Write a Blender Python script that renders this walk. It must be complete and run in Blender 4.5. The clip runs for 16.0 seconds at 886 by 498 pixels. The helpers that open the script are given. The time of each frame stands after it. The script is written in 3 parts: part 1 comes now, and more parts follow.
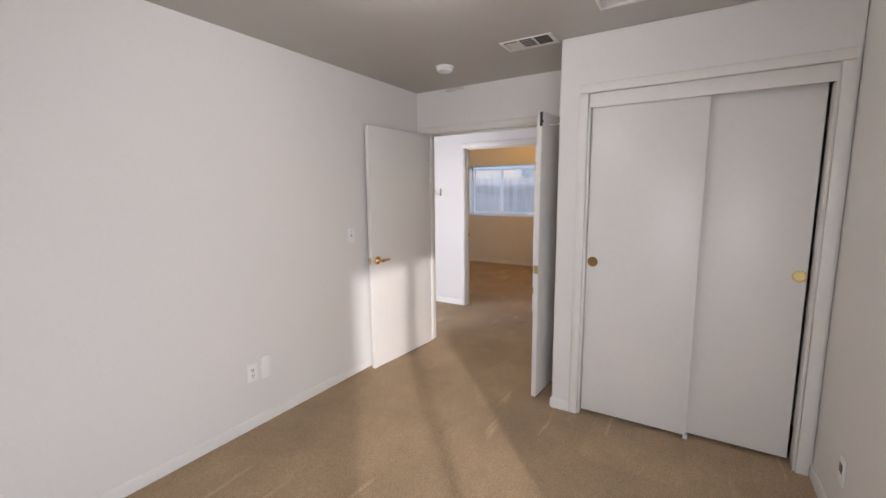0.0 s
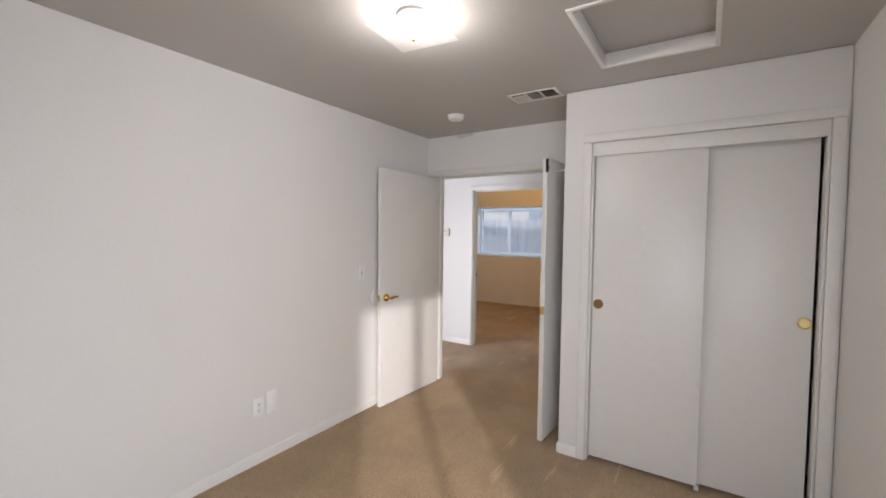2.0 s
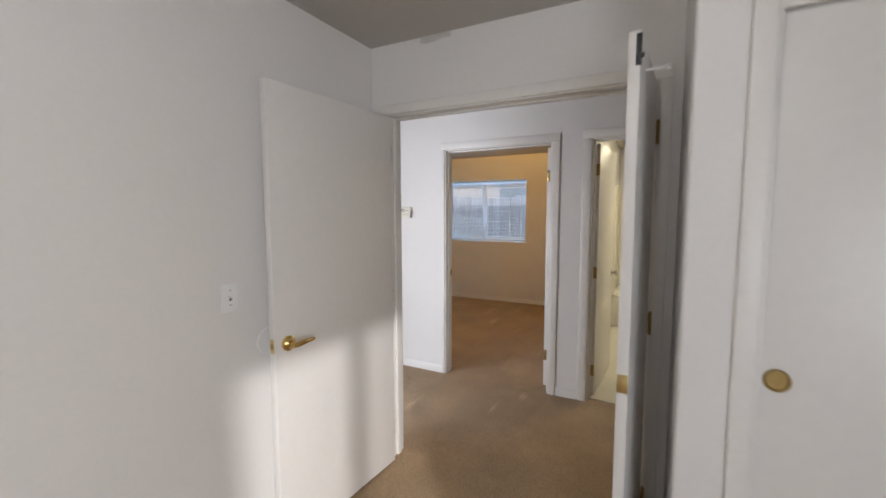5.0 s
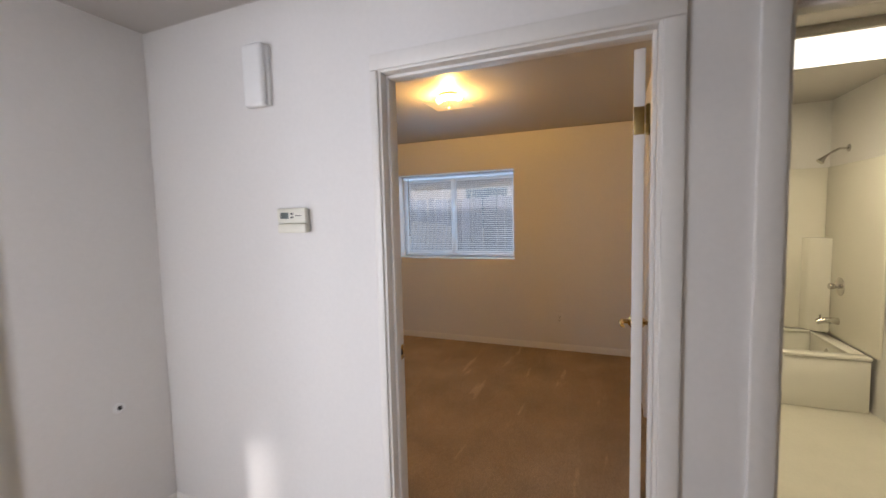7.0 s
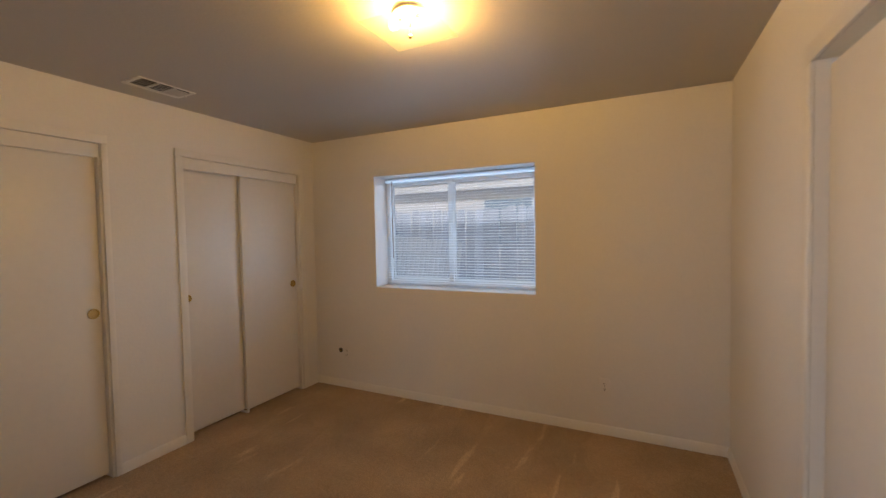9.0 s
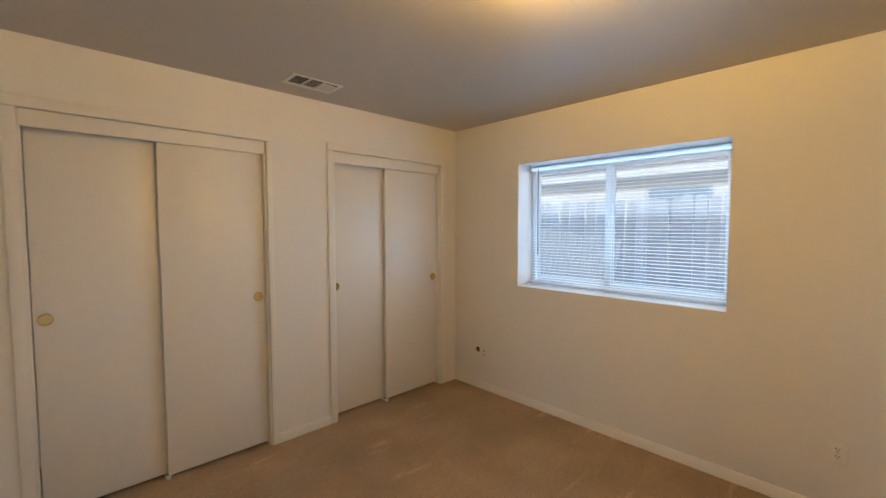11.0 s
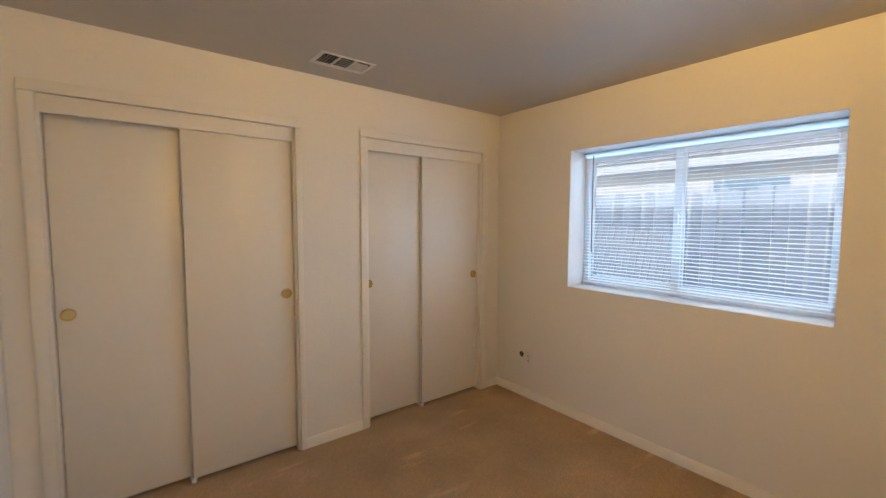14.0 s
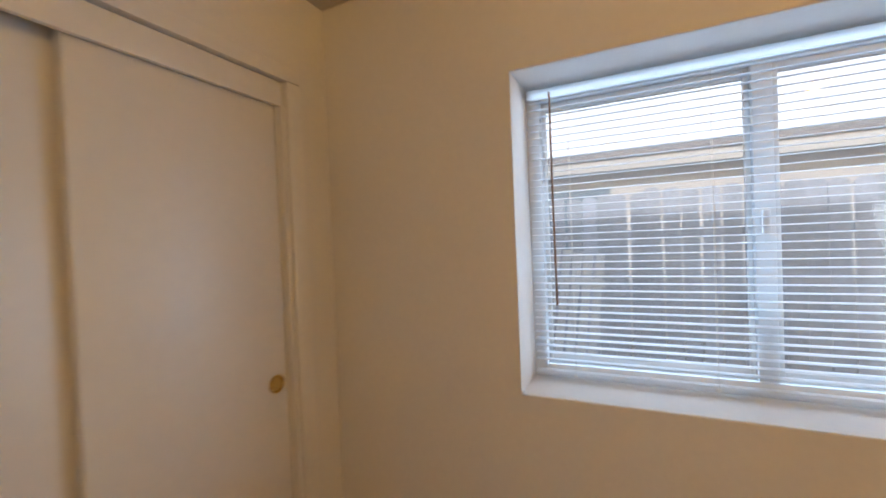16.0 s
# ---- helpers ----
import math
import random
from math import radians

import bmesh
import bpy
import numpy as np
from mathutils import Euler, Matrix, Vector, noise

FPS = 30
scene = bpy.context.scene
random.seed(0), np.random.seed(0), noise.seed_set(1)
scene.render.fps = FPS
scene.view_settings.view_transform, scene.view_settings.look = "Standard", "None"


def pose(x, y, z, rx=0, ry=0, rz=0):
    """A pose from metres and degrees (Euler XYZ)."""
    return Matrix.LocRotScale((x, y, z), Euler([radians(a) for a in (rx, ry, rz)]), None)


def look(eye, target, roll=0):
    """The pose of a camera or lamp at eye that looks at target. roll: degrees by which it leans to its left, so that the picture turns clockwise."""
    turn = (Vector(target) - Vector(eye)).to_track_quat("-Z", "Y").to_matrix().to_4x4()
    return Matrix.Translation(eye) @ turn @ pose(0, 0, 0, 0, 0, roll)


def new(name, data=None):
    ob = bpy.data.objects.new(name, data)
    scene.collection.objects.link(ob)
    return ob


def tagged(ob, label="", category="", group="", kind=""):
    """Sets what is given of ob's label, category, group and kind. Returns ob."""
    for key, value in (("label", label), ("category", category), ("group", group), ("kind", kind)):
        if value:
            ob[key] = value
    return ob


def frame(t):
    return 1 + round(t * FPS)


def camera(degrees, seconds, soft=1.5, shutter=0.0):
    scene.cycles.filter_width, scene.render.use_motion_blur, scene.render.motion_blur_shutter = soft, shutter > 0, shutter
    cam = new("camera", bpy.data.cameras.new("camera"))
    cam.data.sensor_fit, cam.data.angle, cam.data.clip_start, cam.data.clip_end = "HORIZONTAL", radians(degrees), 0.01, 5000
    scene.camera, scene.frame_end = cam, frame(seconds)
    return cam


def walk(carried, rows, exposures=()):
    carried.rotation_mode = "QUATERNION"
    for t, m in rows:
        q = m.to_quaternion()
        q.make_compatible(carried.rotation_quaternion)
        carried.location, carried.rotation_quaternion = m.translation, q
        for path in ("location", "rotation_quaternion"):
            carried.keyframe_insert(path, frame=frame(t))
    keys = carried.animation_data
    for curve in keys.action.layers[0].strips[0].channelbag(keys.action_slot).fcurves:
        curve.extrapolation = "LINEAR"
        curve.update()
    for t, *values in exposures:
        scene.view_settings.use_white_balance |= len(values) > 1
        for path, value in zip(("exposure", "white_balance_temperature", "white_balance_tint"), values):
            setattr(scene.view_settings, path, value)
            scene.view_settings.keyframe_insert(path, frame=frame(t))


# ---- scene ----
# seconds, eye, target, roll
PATH = [
    (0, (2.353, 0.162, 1.496), (1.309, 1.846, 1.223), -0.5),
    (0.5, (2.368, 0.1, 1.465), (1.278, 1.752, 1.175), -0.4),
    (1, (2.385, 0.088, 1.441), (1.308, 1.751, 1.174), 0.0),
    (1.5, (2.392, 0.092, 1.454), (1.312, 1.764, 1.257), 0.4),
    (2, (2.388, 0.097, 1.503), (1.304, 1.775, 1.42), 0.7),
    (2.5, (2.389, 0.104, 1.546), (1.303, 1.784, 1.526), 1.0),
    (3, (2.36, 0.129, 1.543), (1.279, 1.812, 1.506), 1.2),
    (3.5, (2.256, 0.254, 1.509), (1.193, 1.946, 1.426), 1.0),
    (4, (2.067, 0.605, 1.494), (1.029, 2.31, 1.366), 0.7),
    (4.5, (1.775, 1.066, 1.493), (0.796, 2.801, 1.321), 0.3),
    (5, (1.497, 1.527, 1.497), (0.574, 3.293, 1.321), -0.1),
    (5.2, (1.396, 1.69, 1.493), (0.492, 3.466, 1.318), -0.2),
    (7.3, (0.522, 3.7, 1.494), (-0.192, 5.564, 1.343), -1.0),
    (7.5, (0.48, 3.846, 1.517), (-0.211, 5.717, 1.365), -0.8),
    (8, (0.4, 4.198, 1.499), (-0.284, 6.073, 1.379), -0.8),
    (8.2, (0.398, 4.372, 1.498), (-0.305, 6.240, 1.396), -0.8),
    (10.3, (0.207, 5.223, 1.508), (-1.057, 6.77, 1.427), -0.6),
    (10.5, (0.2, 5.227, 1.513), (-1.127, 6.722, 1.427), -0.4),
    (11, (0.173, 5.212, 1.516), (-1.27, 6.592, 1.407), -0.1),
    (11.5, (0.175, 5.215, 1.518), (-1.347, 6.503, 1.361), -0.0),
    (12, (0.166, 5.207, 1.507), (-1.385, 6.446, 1.268), -0.1),
    (12.5, (0.159, 5.206, 1.481), (-1.404, 6.416, 1.176), -0.1),
    (13, (0.143, 5.208, 1.465), (-1.424, 6.407, 1.139), -0.0),
    (13.5, (0.106, 5.267, 1.479), (-1.476, 6.464, 1.222), 0.2),
    (14, (-0.029, 5.41, 1.52), (-1.604, 6.634, 1.376), 0.2),
    (14.5, (-0.41, 5.689, 1.506), (-1.94, 6.974, 1.415), -0.5),
    (15, (-0.794, 6.019, 1.499), (-2.24, 7.399, 1.437), -1.1),
    (15.5, (-1.229, 6.384, 1.512), (-2.461, 7.959, 1.47), -1.8),
    (16, (-1.55, 6.805, 1.51), (-2.416, 8.607, 1.472), -2.4),
]
cam = camera(94.5, 16.0, shutter=0.4)
walk(cam, [(t, look(eye, target, roll)) for t, eye, target, roll in PATH],
     exposures=[(0, -0.16, 6350, 15), (2, -0.16, 6350, 13), (3, -0.22, 6250, 12), (4, -0.25, 6250, 10), (5.2, -0.32, 6250, 11), (7.4, -0.42, 6400, 14), (8.2, -0.5, 6450, 15), (10.3, 0.22, 5800, 4), (14, 0.3, 5850, 6), (15.4, 0.33, 6000, 8), (16, -0.02, 6500, 11)])

# ---- plan ----
CEILING, RIGHT = 2.435, 2.955
LAMP1, LAMP2 = (1.29, 1.54), (-0.54, 6.44)
SLAT_TILT = 4

# ---- light ----
world = bpy.data.worlds.new("sky_world")
scene.world = world
world.use_nodes = True
wn = world.node_tree.nodes
sky = wn.new("ShaderNodeTexSky")
sky.sky_type = "NISHITA"
sky.sun_disc = False
sky.sun_elevation = radians(14.4)
sky.sun_rotation = radians(138)
sky.air_density, sky.dust_density = 1.0, 1.5
world.node_tree.links.new(sky.outputs[0], wn["Background"].inputs[0])
wn["Background"].inputs[1].default_value = 0.15


def lamp(name, kind, m, energy, colour, **more):
    data = bpy.data.lights.new(name, kind)
    data.energy, data.color = energy, colour
    for key, value in more.items():
        if key == "size":
            data.shape, data.size, data.size_y = "RECTANGLE", value[0], value[1]
        elif key == "radius":
            data.shadow_soft_size = value
        elif key == "spread":
            data.spread = radians(value)
        elif key == "angle":
            data.angle = radians(value)
    ob = new(name, data)
    ob.matrix_world = m
    return ob


SUN_WAY = Vector((-2.87, 3.12, -1.08))
lamp("sun", "SUN", look((0, 0, 12), Vector((0, 0, 12)) + SUN_WAY), 2.8, (1.0, 0.95, 0.91), angle=1.8)
# daylight in the two window openings
lamp("window_daylight_bedroom", "AREA", look((2.93, -0.05, 1.22), (0.45, 2.5, -0.5)), 43, (0.89, 0.935, 1.0), size=(1.3, 1.5), spread=150)
lamp("window_daylight_back_bedroom", "AREA", look((-1.155, 8.279, 1.523), (-1.155, 5, 1.4)), 14, (0.54, 0.76, 1.0), size=(1.44, 0.97))
lamp("window_daylight_living_room", "AREA", look((-1.6, 0.97, 1.2), (-0.9, 4, 1.0)), 86, (0.87, 0.91, 1.0), size=(2.4, 1.7))
# added lamp in an unseen side opening, brightens the right of the hall wall
lamp("added_daylight_living_side", "AREA", look((-3.05, 1.9, 1.2), (0.9, 4.5, 1.1)), 102, (0.87, 0.91, 1.0), size=(1.9, 1.6))
# bulbs of the three fittings
lamp("bulb_bedroom", "POINT", pose(LAMP1[0], LAMP1[1], 2.37), 20, (1.0, 0.95, 0.9), radius=0.03)
lamp("bulb_back_bedroom", "POINT", pose(LAMP2[0], LAMP2[1], 2.375), 62, (1.0, 0.54, 0.12), radius=0.03)
lamp("bulb_bathroom", "AREA", pose(1.9, 6.5, 2.36), 22, (1.0, 0.86, 0.55), size=(0.9, 0.5))


# ---- materials ----
def mat(name, colour, rough=0.6, metal=0.0, vary=0.06, scale=3.0, grain=120.0, bump=0.1, depth=0.002, spec=0.5):
    """A surface with uneven tone at two scales and a fine relief."""
    m = bpy.data.materials.new(name)
    m.use_nodes = True
    n, l = m.node_tree.nodes, m.node_tree.links
    b = n["Principled BSDF"]
    b.inputs["Roughness"].default_value, b.inputs["Metallic"].default_value = rough, metal
    b.inputs["Specular IOR Level"].default_value = spec
    geo = n.new("ShaderNodeNewGeometry")
    big, fine = n.new("ShaderNodeTexNoise"), n.new("ShaderNodeTexNoise")
    for tex, s, d in ((big, scale, 4), (fine, grain, 3)):
        tex.inputs["Scale"].default_value, tex.inputs["Detail"].default_value = s, d
        l.new(geo.outputs["Position"], tex.inputs["Vector"])
    add = n.new("ShaderNodeMath")
    add.operation = "ADD"
    l.new(big.outputs[0], add.inputs[0])
    l.new(fine.outputs[0], add.inputs[1])
    ramp = n.new("ShaderNodeMapRange")
    ramp.inputs[1].default_value, ramp.inputs[2].default_value = 0.6, 1.4
    ramp.inputs[3].default_value, ramp.inputs[4].default_value = 1 - vary, 1 + vary
    l.new(add.outputs[0], ramp.inputs[0])
    mix = n.new("ShaderNodeVectorMath")
    mix.operation = "SCALE"
    mix.inputs[0].default_value = colour
    l.new(ramp.outputs[0], mix.inputs["Scale"])
    l.new(mix.outputs[0], b.inputs["Base Color"])
    if bump:
        bp = n.new("ShaderNodeBump")
        bp.inputs["Strength"].default_value, bp.inputs["Distance"].default_value = bump, depth
        l.new(fine.outputs[0], bp.inputs["Height"])
        l.new(bp.outputs[0], b.inputs["Normal"])
    return m


WALL = mat("wall_paint", (0.77, 0.75, 0.725), 0.62, vary=0.025, scale=1.2, grain=55, bump=0.22, depth=0.003)
# grey-beige kept well below the wall colour, so the ceiling's shade is painted in
CEIL = mat("shade_toned_ceiling_paint", (0.5, 0.475, 0.445), 0.5, vary=0.03, scale=1.5, grain=60, bump=0.3, depth=0.003)
DOOR = mat("door_paint", (0.77, 0.745, 0.71), 0.36, vary=0.025, scale=2, grain=30, bump=0.07, depth=0.002)
TRIM = mat("trim_paint", (0.78, 0.755, 0.715), 0.4, vary=0.03, scale=5, grain=40, bump=0.1, depth=0.002)
BRASS = mat("brass", (0.72, 0.52, 0.2), 0.22, 1.0, vary=0.12, scale=25, bump=0.03)
DARK_BRASS = mat("tarnished_brass", (0.38, 0.27, 0.11), 0.35, 1.0, vary=0.2, scale=25, bump=0.05)
PALE_BRASS = mat("pale_brass", (0.66, 0.53, 0.25), 0.3, 1.0, vary=0.1, scale=25, bump=0.03)
CHROME = mat("chrome", (0.6, 0.58, 0.55), 0.12, 1.0, vary=0.05, bump=0)
STEEL = mat("dull_steel", (0.5, 0.48, 0.45), 0.35, 1.0, vary=0.1, scale=30, bump=0.05)
PLASTIC = mat("white_plastic", (0.86, 0.86, 0.85), 0.35, vary=0.02, scale=9, bump=0.02)
IVORY = mat("ivory_plastic", (0.72, 0.7, 0.6), 0.4, vary=0.03, scale=9, bump=0.03)
BLACK = mat("black_plastic", (0.015, 0.015, 0.016), 0.5, vary=0.1, bump=0.02)
SLOT = mat("dark_hole", (0.03, 0.026, 0.022), 0.8, vary=0.2, bump=0.05)
LCD = mat("grey_display", (0.1, 0.12, 0.11), 0.15, vary=0.05, bump=0)
VENT = mat("vent_enamel", (0.74, 0.72, 0.68), 0.4, vary=0.04, scale=20, bump=0.03)
VINYL = mat("white_vinyl", (0.8, 0.81, 0.82), 0.35, vary=0.02, scale=8, bump=0.02)
SLAT = mat("blind_slat", (0.83, 0.84, 0.85), 0.4, vary=0.03, scale=12, bump=0.02)
_n, _l = SLAT.node_tree.nodes, SLAT.node_tree.links
_tr, _mx = _n.new("ShaderNodeBsdfTranslucent"), _n.new("ShaderNodeMixShader")
_tr.inputs[0].default_value = (0.85, 0.88, 0.92, 1)
_mx.inputs[0].default_value = 0.6
_l.new(_n["Principled BSDF"].outputs[0], _mx.inputs[1])
_l.new(_tr.outputs[0], _mx.inputs[2])
_l.new(_mx.outputs[0], _n["Material Output"].inputs[0])
WAND = mat("clear_brown_wand", (0.28, 0.19, 0.15), 0.25, vary=0.1, bump=0)
CORD = mat("blind_cord", (0.75, 0.75, 0.74), 0.8, vary=0.05, bump=0.1)
TUB = mat("white_enamel", (0.8, 0.78, 0.7), 0.12, vary=0.02, scale=4, bump=0.01)
SURROUND = mat("surround_plastic", (0.8, 0.77, 0.68), 0.25, vary=0.02, scale=4, bump=0.02)
BATH_FLOOR = mat("pale_vinyl_floor", (0.66, 0.63, 0.54), 0.35, vary=0.05, scale=6, grain=80, bump=0.04)
STUCCO = mat("stucco", (0.8, 0.75, 0.72), 0.9, vary=0.06, scale=2, grain=60, bump=0.5, depth=0.01)
ROOFING = mat("roof_tile", (0.36, 0.32, 0.31), 0.85, vary=0.2, scale=6, grain=30, bump=0.4, depth=0.01)
EARTH = mat("bare_earth", (0.24, 0.2, 0.15), 0.95, vary=0.25, scale=1.5, grain=25, bump=0.6, depth=0.03)
FASCIA = mat("fascia_paint", (0.72, 0.7, 0.68), 0.6, vary=0.05, scale=3, bump=0.1)
SMUDGE = mat("rough_patch", (0.62, 0.60, 0.57), 0.8, vary=0.15, scale=25, grain=150, bump=0.6, depth=0.004)
HOUSE_GLASS = mat("far_window_glass", (0.25, 0.32, 0.4), 0.08, vary=0.1, bump=0)


def glass(name, tint):
    m = bpy.data.materials.new(name)
    m.use_nodes = True
    n, l = m.node_tree.nodes, m.node_tree.links
    n.remove(n["Principled BSDF"])
    clear, gloss, mix, lw = (n.new("ShaderNode" + k) for k in ("BsdfTransparent", "BsdfGlossy", "MixShader", "Fresnel"))
    clear.inputs[0].default_value = (*tint, 1)
    gloss.inputs["Roughness"].default_value = 0.02
    lw.inputs[0].default_value = 1.45
    l.new(lw.outputs[0], mix.inputs[0])
    l.new(clear.outputs[0], mix.inputs[1])
    l.new(gloss.outputs[0], mix.inputs[2])
    # translucent share stands in for bright glare veiling the view outside
    veil, veiled = n.new("ShaderNodeBsdfTranslucent"), n.new("ShaderNodeMixShader")
    veil.inputs[0].default_value = (0.85, 0.87, 0.9, 1)
    veiled.inputs[0].default_value = 0.1
    l.new(mix.outputs[0], veiled.inputs[1])
    l.new(veil.outputs[0], veiled.inputs[2])
    l.new(veiled.outputs[0], n["Material Output"].inputs[0])
    return m


GLASS = glass("window_glass", (0.93, 0.96, 1.0))


def glowing(name, colour, strength):
    m = bpy.data.materials.new(name)
    m.use_nodes = True
    b = m.node_tree.nodes["Principled BSDF"]
    b.inputs["Base Color"].default_value = (0.85, 0.84, 0.8, 1)
    b.inputs["Roughness"].default_value = 0.2
    b.inputs["Emission Color"].default_value = (*colour, 1)
    b.inputs["Emission Strength"].default_value = strength
    return m


def frosted(m, clear):
    """Lets a share of the bulb's light straight through the glass."""
    n, l = m.node_tree.nodes, m.node_tree.links
    n["Principled BSDF"].inputs["Base Color"].default_value = (0.22, 0.2, 0.16, 1)
    thin, mix = n.new("ShaderNodeBsdfTransparent"), n.new("ShaderNodeMixShader")
    mix.inputs[0].default_value = clear
    l.new(n["Principled BSDF"].outputs[0], mix.inputs[1])
    l.new(thin.outputs[0], mix.inputs[2])
    l.new(mix.outputs[0], n["Material Output"].inputs[0])
    return m


SHADE1 = frosted(glowing("lit_glass_shade", (1.0, 0.97, 0.92), 3.0), 0.93)
SHADE2 = frosted(glowing("lit_amber_glass_shade", (1.0, 0.6, 0.16), 1.7), 0.74)
BULB1 = glowing("lit_bulb", (1.0, 0.95, 0.88), 12)
BULB2 = glowing("lit_warm_bulb", (1.0, 0.75, 0.35), 30)
CLOUD = glowing("overcast_sky", (0.74, 0.87, 1.0), 1.0)
PANEL = glowing("lit_diffuser", (1.0, 0.95, 0.85), 2.0)


def carpet():
    """Cut pile: tufts, trodden patches and pale streaks where the pile was brushed the other way."""
    m = mat("carpet", (0.45, 0.315, 0.185), 0.95, vary=0.28, scale=2.2, grain=170, bump=0.9, depth=0.006, spec=0.1)
    n, l = m.node_tree.nodes, m.node_tree.links
    b = n["Principled BSDF"]
    geo = n.new("ShaderNodeNewGeometry")
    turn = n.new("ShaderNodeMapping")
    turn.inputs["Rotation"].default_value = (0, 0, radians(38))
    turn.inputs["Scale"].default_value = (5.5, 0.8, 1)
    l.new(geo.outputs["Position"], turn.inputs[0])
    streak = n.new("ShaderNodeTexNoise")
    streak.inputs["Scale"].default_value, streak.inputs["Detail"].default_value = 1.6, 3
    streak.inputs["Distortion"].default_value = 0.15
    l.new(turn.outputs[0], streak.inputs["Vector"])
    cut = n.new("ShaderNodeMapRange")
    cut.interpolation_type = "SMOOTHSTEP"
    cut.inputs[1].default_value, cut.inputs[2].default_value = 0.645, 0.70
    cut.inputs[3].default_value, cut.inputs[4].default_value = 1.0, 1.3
    l.new(streak.outputs[0], cut.inputs[0])
    pile = n.new("ShaderNodeTexVoronoi")
    pile.inputs["Scale"].default_value = 125
    l.new(geo.outputs["Position"], pile.inputs["Vector"])
    tuft = n.new("ShaderNodeMapRange")
    tuft.inputs[1].default_value, tuft.inputs[2].default_value = 0.0, 0.7
    tuft.inputs[3].default_value, tuft.inputs[4].default_value = 1.12, 0.76
    l.new(pile.outputs["Distance"], tuft.inputs[0])
    lay = n.new("ShaderNodeMapping")
    lay.inputs["Rotation"].default_value, lay.inputs["Scale"].default_value = (0, 0, radians(-24)), (2.6, 1.1, 1)
    l.new(geo.outputs["Position"], lay.inputs[0])
    wedge = n.new("ShaderNodeTexVoronoi")
    wedge.inputs["Scale"].default_value = 1.5
    l.new(lay.outputs[0], wedge.inputs["Vector"])
    tone = n.new("ShaderNodeSeparateColor")
    l.new(wedge.outputs["Color"], tone.inputs[0])
    nap = n.new("ShaderNodeMapRange")
    nap.inputs[3].default_value, nap.inputs[4].default_value = 0.94, 1.05
    l.new(tone.outputs[0], nap.inputs[0])
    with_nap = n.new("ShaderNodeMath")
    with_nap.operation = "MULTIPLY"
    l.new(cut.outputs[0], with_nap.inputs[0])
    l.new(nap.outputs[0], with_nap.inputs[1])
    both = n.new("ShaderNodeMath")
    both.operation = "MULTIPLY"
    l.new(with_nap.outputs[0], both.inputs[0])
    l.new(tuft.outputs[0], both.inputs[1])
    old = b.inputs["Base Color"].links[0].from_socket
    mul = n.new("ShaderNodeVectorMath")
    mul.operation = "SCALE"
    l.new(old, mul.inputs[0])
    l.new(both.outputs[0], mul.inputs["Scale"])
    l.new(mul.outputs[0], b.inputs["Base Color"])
    b.inputs["Sheen Weight"].default_value = 0.15
    return m


CARPET = carpet()


def fence_wood():
    m = mat("weathered_fence_wood", (0.58, 0.6, 0.67), 0.9, vary=0.2, scale=5, grain=40, bump=0.4, depth=0.004)
    n, l = m.node_tree.nodes, m.node_tree.links
    b = n["Principled BSDF"]
    info = n.new("ShaderNodeObjectInfo")
    rng = n.new("ShaderNodeMapRange")
    rng.inputs[3].default_value, rng.inputs[4].default_value = 0.85, 1.15
    l.new(info.outputs["Random"], rng.inputs[0])
    old = b.inputs["Base Color"].links[0].from_socket
    mul = n.new("ShaderNodeVectorMath")
    mul.operation = "SCALE"
    l.new(old, mul.inputs[0])
    l.new(rng.outputs[0], mul.inputs["Scale"])
    l.new(mul.outputs[0], b.inputs["Base Color"])
    return m


FENCE = fence_wood()
PALE_WOOD = mat("pale_weathered_wood", (0.82, 0.79, 0.77), 0.85, vary=0.12, scale=8, grain=50, bump=0.3)


# ---- builders ----
def smooth(bm, angle=35):
    for f in bm.faces:
        f.smooth = True
    for e in bm.edges:
        if len(e.link_faces) == 2 and e.calc_face_angle(0) > radians(angle):
            e.smooth = False
    return bm


def add_box(bm, lo, hi, bevel=0.0, seg=2):
    """A box from corner to corner, with rounded edges."""
    lo, hi = Vector(lo), Vector(hi)
    made = bmesh.ops.create_cube(bm, size=1.0)["verts"]
    for v in made:
        v.co = Vector((lo[i] + (v.co[i] + 0.5) * (hi[i] - lo[i]) for i in range(3)))
    if bevel:
        edges = {e for v in made for e in v.link_edges}
        bmesh.ops.bevel(bm, geom=list(edges), offset=bevel, segments=seg, affect="EDGES", profile=0.5)
    return bm


def box(lo, hi, bevel=0.0, seg=2):
    return smooth(add_box(bmesh.new(), lo, hi, bevel, seg))


def boxes(*items):
    bm = bmesh.new()
    for lo, hi, bevel in items:
        add_box(bm, lo, hi, bevel)
    return smooth(bm)


def turned(profile, seg=28, m=None):
    """A body of rotation about z from (radius, height) pairs."""
    bm = bmesh.new()
    rings = []
    for r, z in profile:
        if r < 1e-5:
            rings.append([bm.verts.new((0, 0, z))])
        else:
            rings.append([bm.verts.new((r * math.cos(2 * math.pi * k / seg), r * math.sin(2 * math.pi * k / seg), z)) for k in range(seg)])
    for a, b in zip(rings, rings[1:]):
        for k in range(seg):
            j = (k + 1) % seg
            if len(a) == 1 and len(b) > 1:
                bm.faces.new((a[0], b[k], b[j]))
            elif len(b) == 1 and len(a) > 1:
                bm.faces.new((a[k], a[j], b[0]))
            elif len(a) > 1:
                bm.faces.new((a[k], a[j], b[j], b[k]))
    bmesh.ops.recalc_face_normals(bm, faces=bm.faces)
    if m is not None:
        bm.transform(m)
    return smooth(bm)


